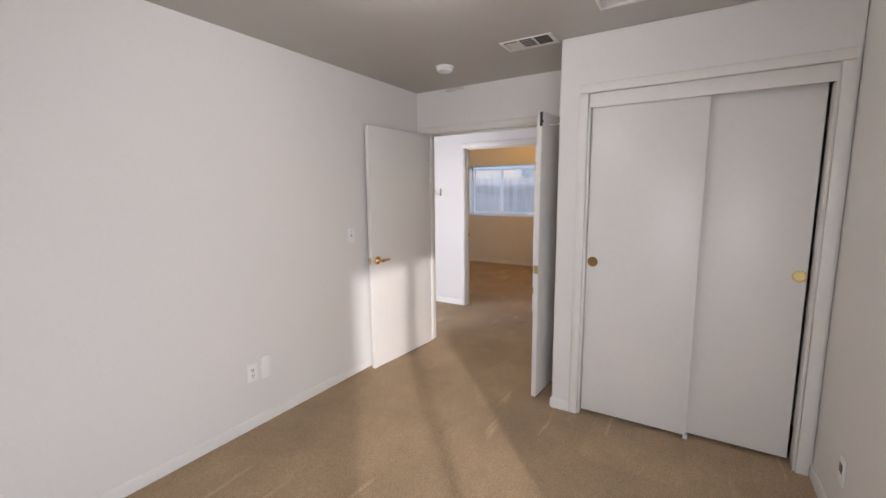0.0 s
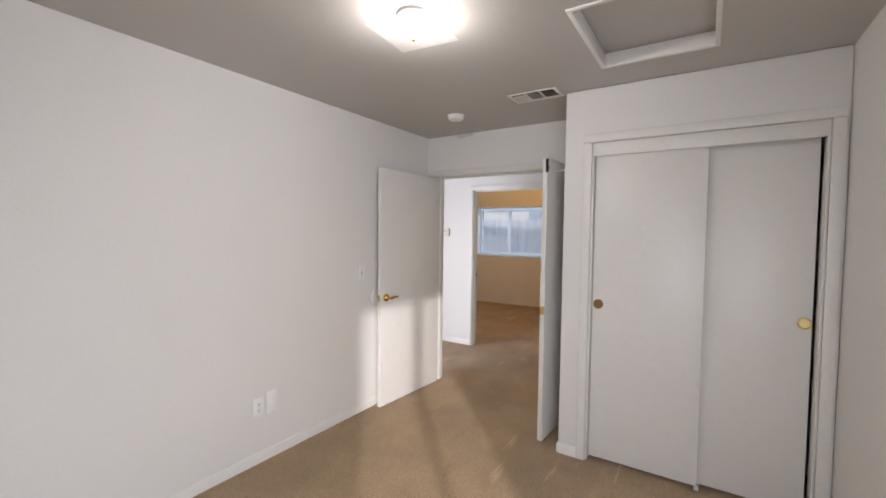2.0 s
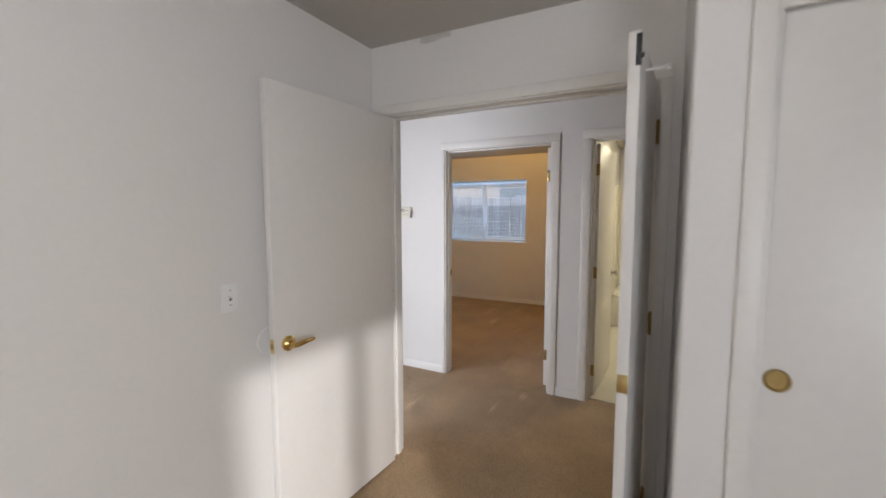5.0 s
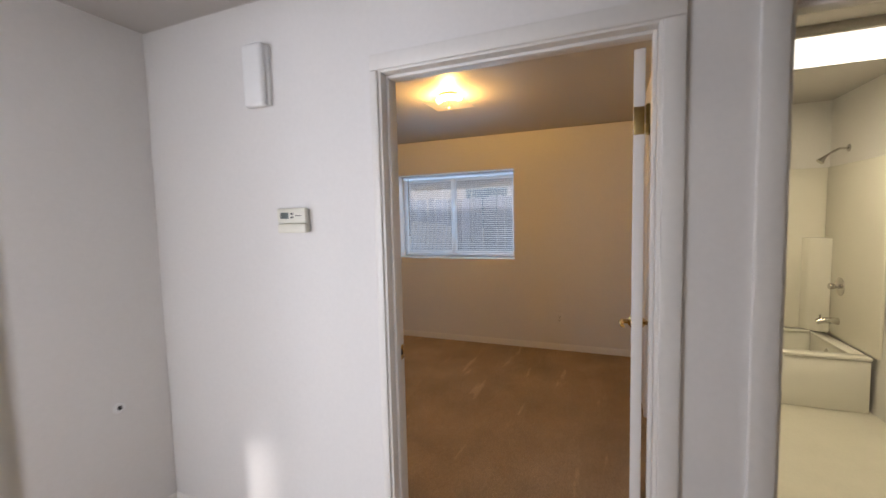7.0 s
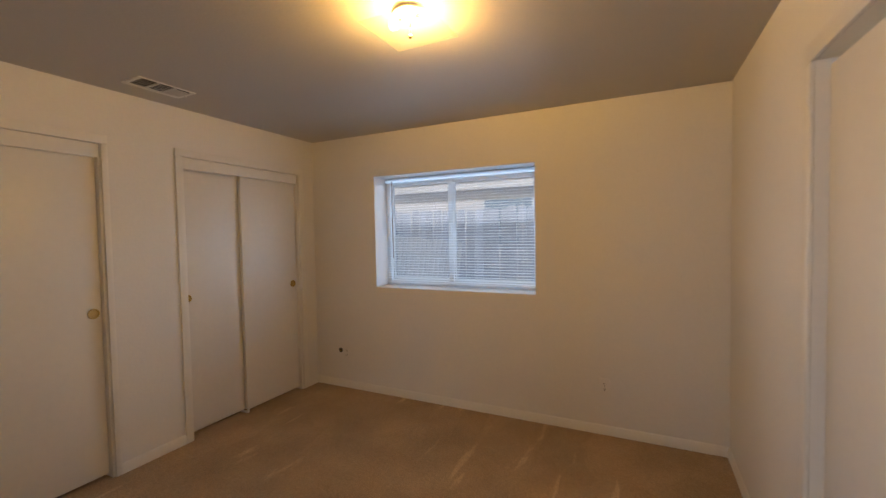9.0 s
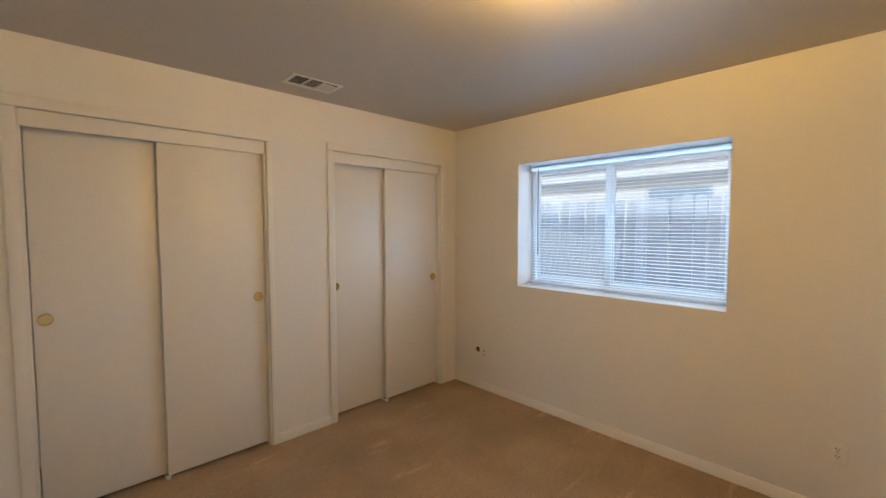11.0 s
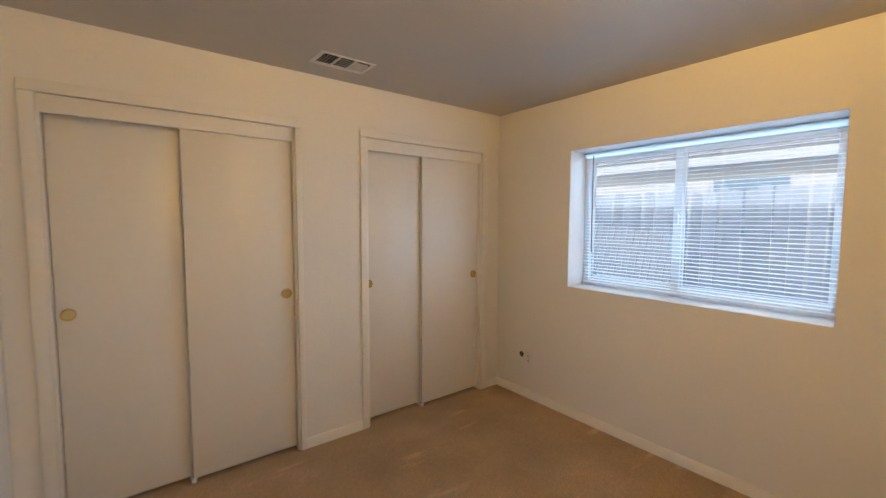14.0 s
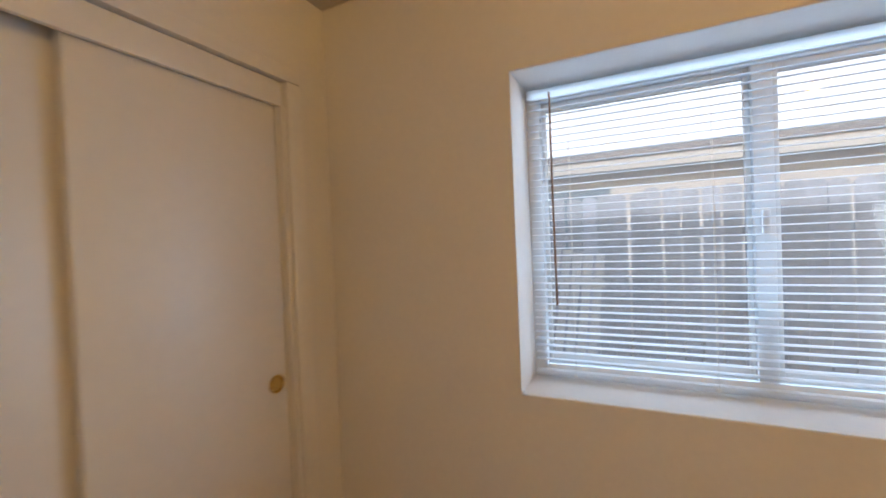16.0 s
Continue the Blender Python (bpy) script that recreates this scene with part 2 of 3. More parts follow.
def tube(points, radius, seg=10):
    """A round bar through the points."""
    bm = bmesh.new()
    pts = [Vector(p) for p in points]
    radii = radius if isinstance(radius, (list, tuple)) else [radius] * len(pts)
    rings = []
    for i, p in enumerate(pts):
        way = (pts[min(i + 1, len(pts) - 1)] - pts[max(i - 1, 0)]).normalized()
        side = way.orthogonal().normalized() if i == 0 else (side - way * side.dot(way)).normalized()
        up = way.cross(side)
        rings.append([bm.verts.new(p + radii[i] * (math.cos(a) * side + math.sin(a) * up)) for a in (2 * math.pi * k / seg for k in range(seg))])
    for a, b in zip(rings, rings[1:]):
        for k in range(seg):
            bm.faces.new((a[k], a[(k + 1) % seg], b[(k + 1) % seg], b[k]))
    bm.faces.new(rings[0][::-1])
    bm.faces.new(rings[-1])
    bmesh.ops.recalc_face_normals(bm, faces=bm.faces)
    return smooth(bm, 50)


def prism(outline, lo, hi, axis="z", bevel=0.0):
    """An outline of (a, b) pairs drawn out along an axis."""
    bm = bmesh.new()
    put = {"z": lambda a, b, c: (a, b, c), "y": lambda a, b, c: (a, c, b), "x": lambda a, b, c: (c, a, b)}[axis]
    low = [bm.verts.new(put(a, b, lo)) for a, b in outline]
    high = [bm.verts.new(put(a, b, hi)) for a, b in outline]
    bm.faces.new(low[::-1])
    bm.faces.new(high)
    for k in range(len(low)):
        j = (k + 1) % len(low)
        bm.faces.new((low[k], low[j], high[j], high[k]))
    bmesh.ops.recalc_face_normals(bm, faces=bm.faces)
    if bevel:
        bmesh.ops.bevel(bm, geom=list(bm.edges), offset=bevel, segments=2, affect="EDGES", profile=0.5)
    return smooth(bm)


def mesh_ob(name, bm, material):
    data = bpy.data.meshes.new(name)
    bm.to_mesh(data)
    bm.free()
    data.materials.append(material)
    return new(name, data)


def part(name, bm, material, parent, label=""):
    ob = mesh_ob(name, bm, material)
    ob.parent = parent
    return tagged(ob, label)


def structure(name, bm, material, label, category):
    return tagged(mesh_ob(name, bm, material), label, category, kind="structure")


def thing(name, label, category, m=None, group="", kind=""):
    ob = tagged(new(name), label, category, group, kind)
    ob.empty_display_size = 0.1
    if m is not None:
        ob.matrix_world = m
    return ob


def wall_with_holes(name, axis, lo, hi, span, holes, label, top=CEILING, bullnose=0.0):
    """A wall lying along axis ('x' or 'y'), lo to hi thick, over span, with (from, to, sill, head) openings cut through it."""
    cuts = sorted({span[0], span[1], *(h for hole in holes for h in hole[:2])})
    levels = sorted({0.0, top, *(h for hole in holes for h in hole[2:])})
    bm = bmesh.new()
    inside = lambda a, z: any(h[0] < a < h[1] and h[2] < z < h[3] for h in holes)
    solid = {}
    for i in range(len(cuts) - 1):
        for j in range(len(levels) - 1):
            solid[i, j] = not inside((cuts[i] + cuts[i + 1]) / 2, (levels[j] + levels[j + 1]) / 2)
    made = {}

    def vert(i, j, side):
        if (i, j, side) not in made:
            a, z, d = cuts[i], levels[j], (lo, hi)[side]
            made[i, j, side] = bm.verts.new((a, d, z) if axis == "x" else (d, a, z))
        return made[i, j, side]

    for (i, j), on in solid.items():
        if not on:
            continue
        for side in (0, 1):
            bm.faces.new([vert(i, j, side), vert(i + 1, j, side), vert(i + 1, j + 1, side), vert(i, j + 1, side)])
        for di, dj, a, b in ((-1, 0, (i, j), (i, j + 1)), (1, 0, (i + 1, j), (i + 1, j + 1)), (0, -1, (i, j), (i + 1, j)), (0, 1, (i, j + 1), (i + 1, j + 1))):
            if not solid.get((i + di, j + dj), False):
                bm.faces.new([vert(*a, 0), vert(*b, 0), vert(*b, 1), vert(*a, 1)])
    bmesh.ops.recalc_face_normals(bm, faces=bm.faces)
    if bullnose:
        sharp = [e for e in bm.edges if len(e.link_faces) == 2 and e.calc_face_angle(0) > 1.0]
        bmesh.ops.bevel(bm, geom=sharp, offset=bullnose, segments=4, affect="EDGES", profile=0.5)
    return structure(name, smooth(bm), WALL, label, "wall")


def casing(name, axis, face, out, lo, hi, head, width, label, far=None, depth=0.014, near=None):
    """Trim round an opening on one face of a wall: two uprights and a head; near, far: the widths of the uprights where they differ from the head."""
    top = thing(name, label, "trim", kind="structure")
    far, near = far or width, near or width
    f0, f1 = sorted((face, face + depth * out))

    def piece(pname, a0, a1, z0, z1):
        if axis == "x":
            bm = box((a0, f0, z0), (a1, f1, z1), 0.004)
        else:
            bm = box((f0, a0, z0), (f1, a1, z1), 0.004)
        part(pname, bm, TRIM, top)

    piece("upright", lo - near, lo, 0.0, head)
    piece("upright", hi, hi + far, 0.0, head)
    piece("head", lo - near, hi + far, head + 0.0005, head + width)
    return top


def baseboard(name, axis, face, out, lo, hi, high=0.068):
    prof = [(face, 0.0), (face + 0.011 * out, 0.0), (face + 0.011 * out, high - 0.012), (face + 0.004 * out, high), (face, high)]
    if axis == "y":
        bm = prism(prof, lo, hi, "y")
    else:
        bm = prism(prof, lo, hi, "x")
    return structure(name, bm, TRIM, "off-white painted low wooden baseboard on the carpet", "baseboard")


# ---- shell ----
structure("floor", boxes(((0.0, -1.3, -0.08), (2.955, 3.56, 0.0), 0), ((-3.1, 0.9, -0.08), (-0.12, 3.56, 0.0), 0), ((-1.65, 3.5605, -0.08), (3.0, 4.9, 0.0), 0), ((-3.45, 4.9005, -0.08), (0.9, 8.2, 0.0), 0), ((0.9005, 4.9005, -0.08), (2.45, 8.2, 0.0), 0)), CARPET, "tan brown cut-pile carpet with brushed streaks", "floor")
structure("floor_bathroom", box((1.02, 4.9, 0.0), (2.4, 8.07, 0.006)), BATH_FLOOR, "pale cream vinyl bathroom floor", "floor")
HX0, HX1, HY0, HY1 = 1.86, 2.405, 1.84, 2.54
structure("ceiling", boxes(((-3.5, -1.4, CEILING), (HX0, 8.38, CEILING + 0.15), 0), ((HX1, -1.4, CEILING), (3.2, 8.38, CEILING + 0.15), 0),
                           ((HX0, -1.4, CEILING), (HX1, HY0, CEILING + 0.15), 0), ((HX0, HY1, CEILING), (HX1, 8.38, CEILING + 0.15), 0)), CEIL, "textured painted ceiling, its grey-beige toned down to carry shade", "ceiling")

# bedroom
wall_with_holes("wall_west", "y", -0.12, 0.0, (-1.3, 3.5), [], "off-white painted plaster wall of the bedroom")
wall_with_holes("wall_south", "x", -1.42, -1.3, (-0.12, 3.07), [], "off-white painted plaster wall behind the entrance view")
wall_with_holes("wall_east", "y", RIGHT, RIGHT + 0.13, (-1.3, 3.5), [(-0.8, 0.7, 0.4, 2.03)], "off-white painted plaster wall with a window")
wall_with_holes("wall_doors", "x", 3.503, 3.62, (-3.2, RIGHT + 0.13), [(0.114, 1.476, 0.0, 2.045), (-1.42, -0.16, 0.0, 2.2)], "off-white plaster wall with a double doorway")
# opening cut only for the added side light
wall_with_holes("wall_living_west", "y", -3.2, -3.1, (0.92, 3.5), [(0.96, 2.86, 0.4, 2.05)], "off-white plaster wall of the living room with an added window")
wall_with_holes("wall_living_south", "x", 0.8, 0.92, (-3.2, -0.122), [(-2.9, -0.3, 0.3, 2.1)], "off-white plaster wall with a tall window")
wall_with_holes("wall_closet", "x", 2.855, 2.955, (1.566, RIGHT), [(1.745, 2.887, 0.0, 2.09)], "off-white plaster closet front with a rounded corner", bullnose=0.012)
wall_with_holes("wall_closet_side", "y", 1.57, 1.66, (2.957, 3.501), [], "off-white plaster side of the closet")
# hall
wall_with_holes("wall_hall_west", "y", -1.65, -1.536, (3.622, 4.838), [], "off-white plaster end wall of the hall")
wall_with_holes("wall_hall_north", "x", 4.84, 4.955, (-3.5, 3.08), [(-0.205, 0.735, 0.0, 2.05), (1.05, 1.81, 0.0, 2.05)], "off-white plaster hall wall with two doorways")
wall_with_holes("wall_hall_east", "y", 2.96, 3.08, (3.622, 4.838), [], "off-white plaster end wall of the hall")
# back bedroom
wall_with_holes("wall_closets", "y", -2.76, -2.651, (4.957, 8.08), [(5.112, 6.27, 0.0, 2.09), (6.768, 7.872, 0.0, 2.09)], "cream-lit plaster wall with two sliding-door closets")
wall_with_holes("wall_north", "x", 8.08, 8.36, (-3.5, 0.98), [(-1.905, -0.405, 1.01, 2.036)], "cream-lit plaster wall with a deep window", bullnose=0.006)
wall_with_holes("wall_back_east", "y", 0.858, 0.975, (4.957, 8.078), [(5.93, 6.69, 0.0, 2.05)], "cream-lit plaster wall beside the door")
wall_with_holes("wall_closet_back", "y", -3.5, -3.4, (4.957, 8.078), [], "plaster back of the closets")
# bathroom
wall_with_holes("wall_bath_east", "y", 2.385, 2.5, (4.957, 8.078), [], "pale cream plaster bathroom wall")
wall_with_holes("wall_bath_north", "x", 8.08, 8.36, (0.982, 2.5), [], "pale cream plaster bathroom wall above the tub")

BB = baseboard
BB("baseboard_1", "y", 0.0, 1, -1.3, 3.503)
BB("baseboard_2", "x", 2.855, -1, 1.567, 1.69)
BB("baseboard_3", "y", RIGHT, -1, -1.3, 2.855)
BB("baseboard_4", "x", 4.84, -1, -1.536, -0.246)
BB("baseboard_5", "x", 4.84, -1, 0.805, 0.975)
BB("baseboard_6", "y", -1.536, 1, 3.62, 4.84)
BB("baseboard_7", "x", 8.08, -1, -2.651, 0.858)
BB("baseboard_8", "y", 0.858, -1, 4.957, 5.87)
BB("baseboard_8b", "y", 0.858, -1, 6.752, 8.08)
BB("baseboard_9", "y", -2.651, 1, 6.306, 6.714)
BB("baseboard_10", "y", -2.651, 1, 7.93, 8.07)
BB("baseboard_11", "x", 4.957, 1, -2.64, -0.28)
BB("baseboard_12", "y", 1.566, -1, 2.858, 3.49)
BB("baseboard_13", "y", -2.651, 1, 4.957, 5.052)

# door linings and stops
def lining(name, lo, hi, y0, y1, head, label):
    top = thing(name, label, "door frame", kind="structure")
    part("jamb", box((lo, y0, 0), (lo + 0.018, y1, head), 0.002), TRIM, top)
    part("jamb", box((hi - 0.018, y0, 0), (hi, y1, head), 0.002), TRIM, top)
    part("head", box((lo + 0.018, y0, head - 0.018), (hi - 0.018, y1, head), 0.002), TRIM, top)
    return top


def stops(top, lo, hi, y0, y1, head):
    part("stop", box((lo + 0.0185, y0, 0), (lo + 0.03, y1, head - 0.0185), 0.002), TRIM, top)
    part("stop", box((hi - 0.03, y0, 0), (hi - 0.0185, y1, head - 0.0185), 0.002), TRIM, top)
    part("stop", box((lo + 0.03, y0, head - 0.03), (hi - 0.03, y1, head - 0.0185), 0.002), TRIM, top)


stops(lining("door_frame_1", 0.099, 1.491, 3.500, 3.623, 2.060, "off-white painted lining of the double doorway"), 0.099, 1.491, 3.545, 3.58, 2.060)
stops(lining("door_frame_2", -0.220, 0.750, 4.837, 4.958, 2.065, "off-white painted lining of a bedroom doorway"), -0.220, 0.750, 4.875, 4.91, 2.065)
stops(lining("door_frame_3", 1.035, 1.825, 4.837, 4.958, 2.065, "off-white painted lining of the bathroom doorway"), 1.035, 1.825, 4.875, 4.91, 2.065)
casing("trim_1", "x", 3.503, -1, 0.108, 1.48, 2.05, 0.055, "off-white flat wooden casing of the double doorway")
casing("trim_2", "x", 3.62, 1, 0.108, 1.48, 2.05, 0.06, "off-white flat wooden casing of the double doorway")
casing("trim_3", "x", 4.84, -1, -0.213, 0.743, 2.055, 0.060, "off-white flat wooden casing of a bedroom doorway", near=0.032)
casing("trim_4", "x", 4.955, 1, -0.213, 0.743, 2.055, 0.066, "off-white flat wooden casing of a bedroom doorway")
casing("trim_5", "x", 4.84, -1, 1.042, 1.818, 2.055, 0.066, "off-white flat wooden casing of the bathroom doorway")
casing("trim_6", "x", 2.855, -1, 1.745, 2.887, 2.088, 0.054, "off-white painted casing round the bedroom closet")
casing("trim_7", "y", -2.651, 1, 5.112, 6.27, 2.088, 0.054, "off-white painted casing round the wide closet", 0.036)
casing("trim_8", "y", -2.651, 1, 6.768, 7.872, 2.088, 0.054, "off-white painted casing round the narrow closet", 0.062)
casing("trim_9", "y", 0.858, -1, 5.93, 6.69, 2.05, 0.06, "off-white painted casing of a side doorway")


# ---- doors ----
def hinge(door, x, y, z, m_dark=DARK_BRASS):
    h = part("hinge", boxes(((x - 0.003, -0.0165, z - 0.045), (x - 0.0005, 0.0165, z + 0.045), 0.0005), ((x - 0.018, y - 0.002, z - 0.045), (x - 0.004, y + 0.002, z + 0.045), 0.0005)), m_dark, door, "tarnished brass hinge")
    part("pin", turned([(0, -0.05), (0.005, -0.05), (0.006, -0.045), (0.006, 0.045), (0.005, 0.05), (0, 0.053)], 12, pose(x - 0.003, y + math.copysign(0.006, y), z)), m_dark, h)


def lever(door, x, side, z, toward, material=BRASS):
    """A lever handle on the face at y = side (its sign says which way it stands out), lever pointing along toward * x."""
    s = 1 if side > 0 else -1
    rose = part("rose", turned([(0, 0.024), (0.016, 0.023), (0.024, 0.014), (0.032, 0.010), (0.033, 0.004), (0.033, 0)], 32, pose(x, side, z, -90 * s)), material, door, "polished brass round rose")
    y = side + s * 0.05
    part("neck", tube([(x, side, z), (x, y, z)], [0.012, 0.011], 16), material, rose)
    pts = [(x - 0.012 * toward, y, z), (x + 0.015 * toward, y + 0.003 * s, z), (x + 0.06 * toward, y + 0.002 * s, z + 0.003), (x + 0.1 * toward, y - 0.004 * s, z + 0.0), (x + 0.112 * toward, y - 0.012 * s, z - 0.002)]
    part("lever", tube(pts, [0.011, 0.0125, 0.010, 0.0085, 0.005], 14), material, rose)


def swing_door(name, label, m, width, flip=1, high=2.03, levers=True, hinges=(0.22, 1.02, 1.83), latch=True):
    """A flush door; its hinge edge on the local origin, the leaf along +x, thickness 35 mm centred on y = 0."""
    d = thing(name, label, "door", m, kind="structure")
    part("leaf", box((0.003, -0.0175, 0.012), (width, 0.0175, high), 0.0025), DOOR, d)
    for z in hinges:
        hinge(d, 0.004, -0.0205 * flip, z)
    if latch:
        part("latch_plate", box((width - 0.001, -0.0125, 0.94 - 0.03), (width + 0.0015, 0.0125, 0.94 + 0.03), 0.001), PALE_BRASS, d, "brass latch plate")
        part("latch_bolt", prism([(-0.008, 0), (0.008, 0), (0.008, 0.004), (-0.006, 0.011)], 0.93, 0.95, "z"), BRASS, d).matrix_local = pose(width + 0.001, 0, 0, 0, 0, -90)
    if levers:
        lever(d, width - 0.065, 0.0175, 0.94, -1)
        lever(d, width - 0.065, -0.0175, 0.94, -1)
    return d


door_1 = swing_door("door_1", "off-white flush door with a brass lever, open against the wall", pose(0.132, 3.482, 0, 0, 0, -93.2), 0.805, flip=1)
door_2 = swing_door("door_2", "narrow off-white flush door leaf, open beside the closet", pose(1.458, 3.482, 0, 0, 0, -94.0), 0.58, flip=-1, levers=False, latch=False)
part("strike_plate", boxes(((0.579, -0.016, 0.925), (0.5825, 0.017, 0.985), 0.001), ((0.5825, -0.008, 0.938), (0.5835, 0.006, 0.972), 0.0004)), PALE_BRASS, door_2, "worn brass strike plate")
part("flush_bolt", boxes(((0.5798, 0.004, 1.93), (0.5808, 0.0178, 2.022), 0.0004), ((0.563, 0.0172, 1.93), (0.5795, 0.0186, 2.022), 0.0004), ((0.566, 0.0185, 1.955), (0.574, 0.026, 1.968), 0.001)), BLACK, door_2, "dark flush bolt in the door edge")
part("stop_peg", tube([(0.44, 0.017, 1.955), (0.44, 0.075, 1.955), (0.44, 0.078, 1.955), (0.44, 0.09, 1.955)], [0.004, 0.004, 0.009, 0.008], 12), PLASTIC, door_2, "white-tipped peg stop")
door_3 = swing_door("door_3", "off-white flush bedroom door with a brass lever, swung inwards", pose(0.690, 4.966, 0, 0, 0, 86.8), 0.84, flip=1, hinges=(0.28, 1.80))
strike = tagged(new("strike_plate"), "brass strike plate let into the door jamb", "strike plate")
strike.matrix_world = pose(-0.202, 4.936, 0.94)
part("plate", boxes(((0.0, -0.016, -0.03), (0.0015, 0.016, -0.012), 0.0005), ((0.0, -0.016, 0.012), (0.0015, 0.016, 0.03), 0.0005), ((0.0, -0.016, -0.012), (0.0015, -0.009, 0.012), 0.0003), ((0.0, 0.009, -0.012), (0.0015, 0.016, 0.012), 0.0003)), BRASS, strike)
part("bolt_hole", box((0.0002, -0.009, -0.012), (0.0008, 0.009, 0.012)), SLOT, strike, "dark bolt hole")
door_4 = swing_door("door_4", "cream-lit flush bathroom door, swung inwards", pose(1.070, 4.945, 0, 0, 0, 86), 0.74, flip=-1, levers=False)
for s in (1, -1):
    part("door_knob", turned([(0, 0.058), (0.016, 0.056), (0.025, 0.045), (0.024, 0.034), (0.012, 0.026), (0.011, 0.008), (0.03, 0.006), (0.031, 0)], 24, pose(0.675, 0.0175 * s, 0.94, -90 * s)), STEEL, door_4, "satin metal round knob")


door_5 = swing_door("door_5", "cream-lit flush door, closed in the side wall", pose(0.915, 5.932, 0, 0, 0, 90), 0.756, levers=False, latch=False)

# ---- closets with sliding doors ----
def cup_pull(door, x, z, material, radius=0.028):
    return part("finger_pull", turned([(radius * 1.12, 0.0), (radius * 1.12, 0.004), (radius * 1.04, 0.0065), (radius * 0.95, 0.0065), (radius * 0.88, 0.004), (radius * 0.84, 0.0008), (0, 0.0004)], 32, pose(x, -0.0172, z, 90)), material, door, "round brass finger pull")


def sliding_closet(name, label, m, width, front, pulls, colours, meet):
    """Two flush leaves on tracks behind a fascia; local x along the opening, y into the closet. front: 0 or 1, the leaf that runs in front."""
    c = thing(name, label, "closet", m, "sliding-door closets")
    part("fascia", box((0.001, 0.012, 2.004), (width - 0.001, 0.03, 2.088), 0.003), TRIM, c)
    part("jamb", box((0.0, 0.004, 0), (0.012, 0.098, 2.004), 0.001), TRIM, c)
    part("jamb", box((width - 0.012, 0.004, 0), (width, 0.098, 2.004), 0.001), TRIM, c)
    part("track", boxes(((0.012, 0.034, 2.03), (width - 0.012, 0.1, 2.05), 0)), STEEL, c)
    half = meet
    for k in (0, 1):
        y = 0.052 if k == front else 0.09
        lo, hi = (0.016, meet + (0.0 if front == 0 else 0.045)) if k == 0 else (meet - (0.045 if front == 0 else 0.0), width - (0.026 if front == 0 else 0.015))
        leaf = part("sliding_door", box((lo, y - 0.0165, 0.024), (hi, y + 0.0165, 2.026), 0.002), DOOR, c, "off-white flush sliding door leaf")
        pull = cup_pull(leaf, pulls[k], 1.045, colours[k])
        pull.location.y = y
    part("floor_guide", boxes(((half - 0.012, 0.03, 0), (half + 0.012, 0.12, 0.008), 0.001), ((half - 0.012, 0.030, 0), (half + 0.012, 0.034, 0.026), 0.001)), PLASTIC, c, "white plastic floor guide")
    return c


sliding_closet("closet", "bedroom closet with two off-white flush sliding doors", pose(1.745, 2.855, 0), 1.142, 0, (0.054, 1.085), (DARK_BRASS, PALE_BRASS), 0.632)
sliding_closet("closet", "wide cream-lit closet with two flush sliding doors", pose(-2.651, 5.112, 0, 0, 0, 90), 1.158, 1, (0.062, 1.1), (PALE_BRASS, PALE_BRASS), 0.555)
sliding_closet("closet", "narrow cream-lit closet with flush sliding doors near the corner", pose(-2.651, 6.768, 0, 0, 0, 90), 1.104, 1, (0.045, 1.04), (BRASS, BRASS), 0.5)


# ---- windows ----
def slider_window(name, label, m, w, h):
    """A two-light vinyl slider in a wall opening; local x across, y outwards, z up from the sill."""
    win = thing(name, label, "window", m, kind="structure")
    fr = part("window_frame", boxes(((0, 0, 0), (0.045, 0.07, h), 0.003), ((w - 0.045, 0, 0), (w, 0.07, h), 0.003), ((0.045, 0, 0), (w - 0.045, 0.07, 0.045), 0.003), ((0.045, 0, h - 0.045), (w - 0.045, 0.07, h), 0.003)), VINYL, win)
    part("mullion", box((0.662, 0.004, 0.046), (0.712, 0.062, h - 0.046), 0.003), VINYL, fr)
    for k, (a, b, y) in enumerate(((0.045, 0.662, 0.045), (0.712, w - 0.045, 0.025))):
        sash = part("sash", boxes(((a, y - 0.012, 0.046), (a + 0.014, y + 0.012, h - 0.046), 0.002), ((b - 0.014, y - 0.012, 0.046), (b, y + 0.012, h - 0.046), 0.002), ((a + 0.014, y - 0.012, 0.046), (b - 0.014, y + 0.012, 0.076), 0.002), ((a + 0.014, y - 0.012, h - 0.076), (b - 0.014, y + 0.012, h - 0.046), 0.002)), VINYL, win)
        pane = part("pane", box((a + 0.014, y - 0.002, 0.076), (b - 0.014, y + 0.002, h - 0.076)), GLASS, sash)
        pane.visible_shadow = False
    part("latch", boxes(((0.677, -0.012, h * 0.47), (0.697, 0.004, h * 0.47 + 0.07), 0.003)), VINYL, fr)
    return win


slider_window("window_1", "white vinyl sliding window in a deep plaster reveal", pose(-1.905, 8.285, 1.01), 1.5, 1.026)
slider_window("window_3", "white vinyl sliding living room window", pose(-0.3, 0.88, 0.3, 0, 0, 180), 2.6, 1.8)
# made-up side window round the lamp that fills the hall
slider_window("added_window_4", "white vinyl sliding side window, unseen, added to light the hall", pose(-3.12, 0.96, 0.4, 0, 0, 90), 1.9, 1.65)
slider_window("window_2", "white vinyl sliding bedroom window", pose(RIGHT + 0.05, 0.7, 0.4, 0, 0, -90), 1.5, 1.63)


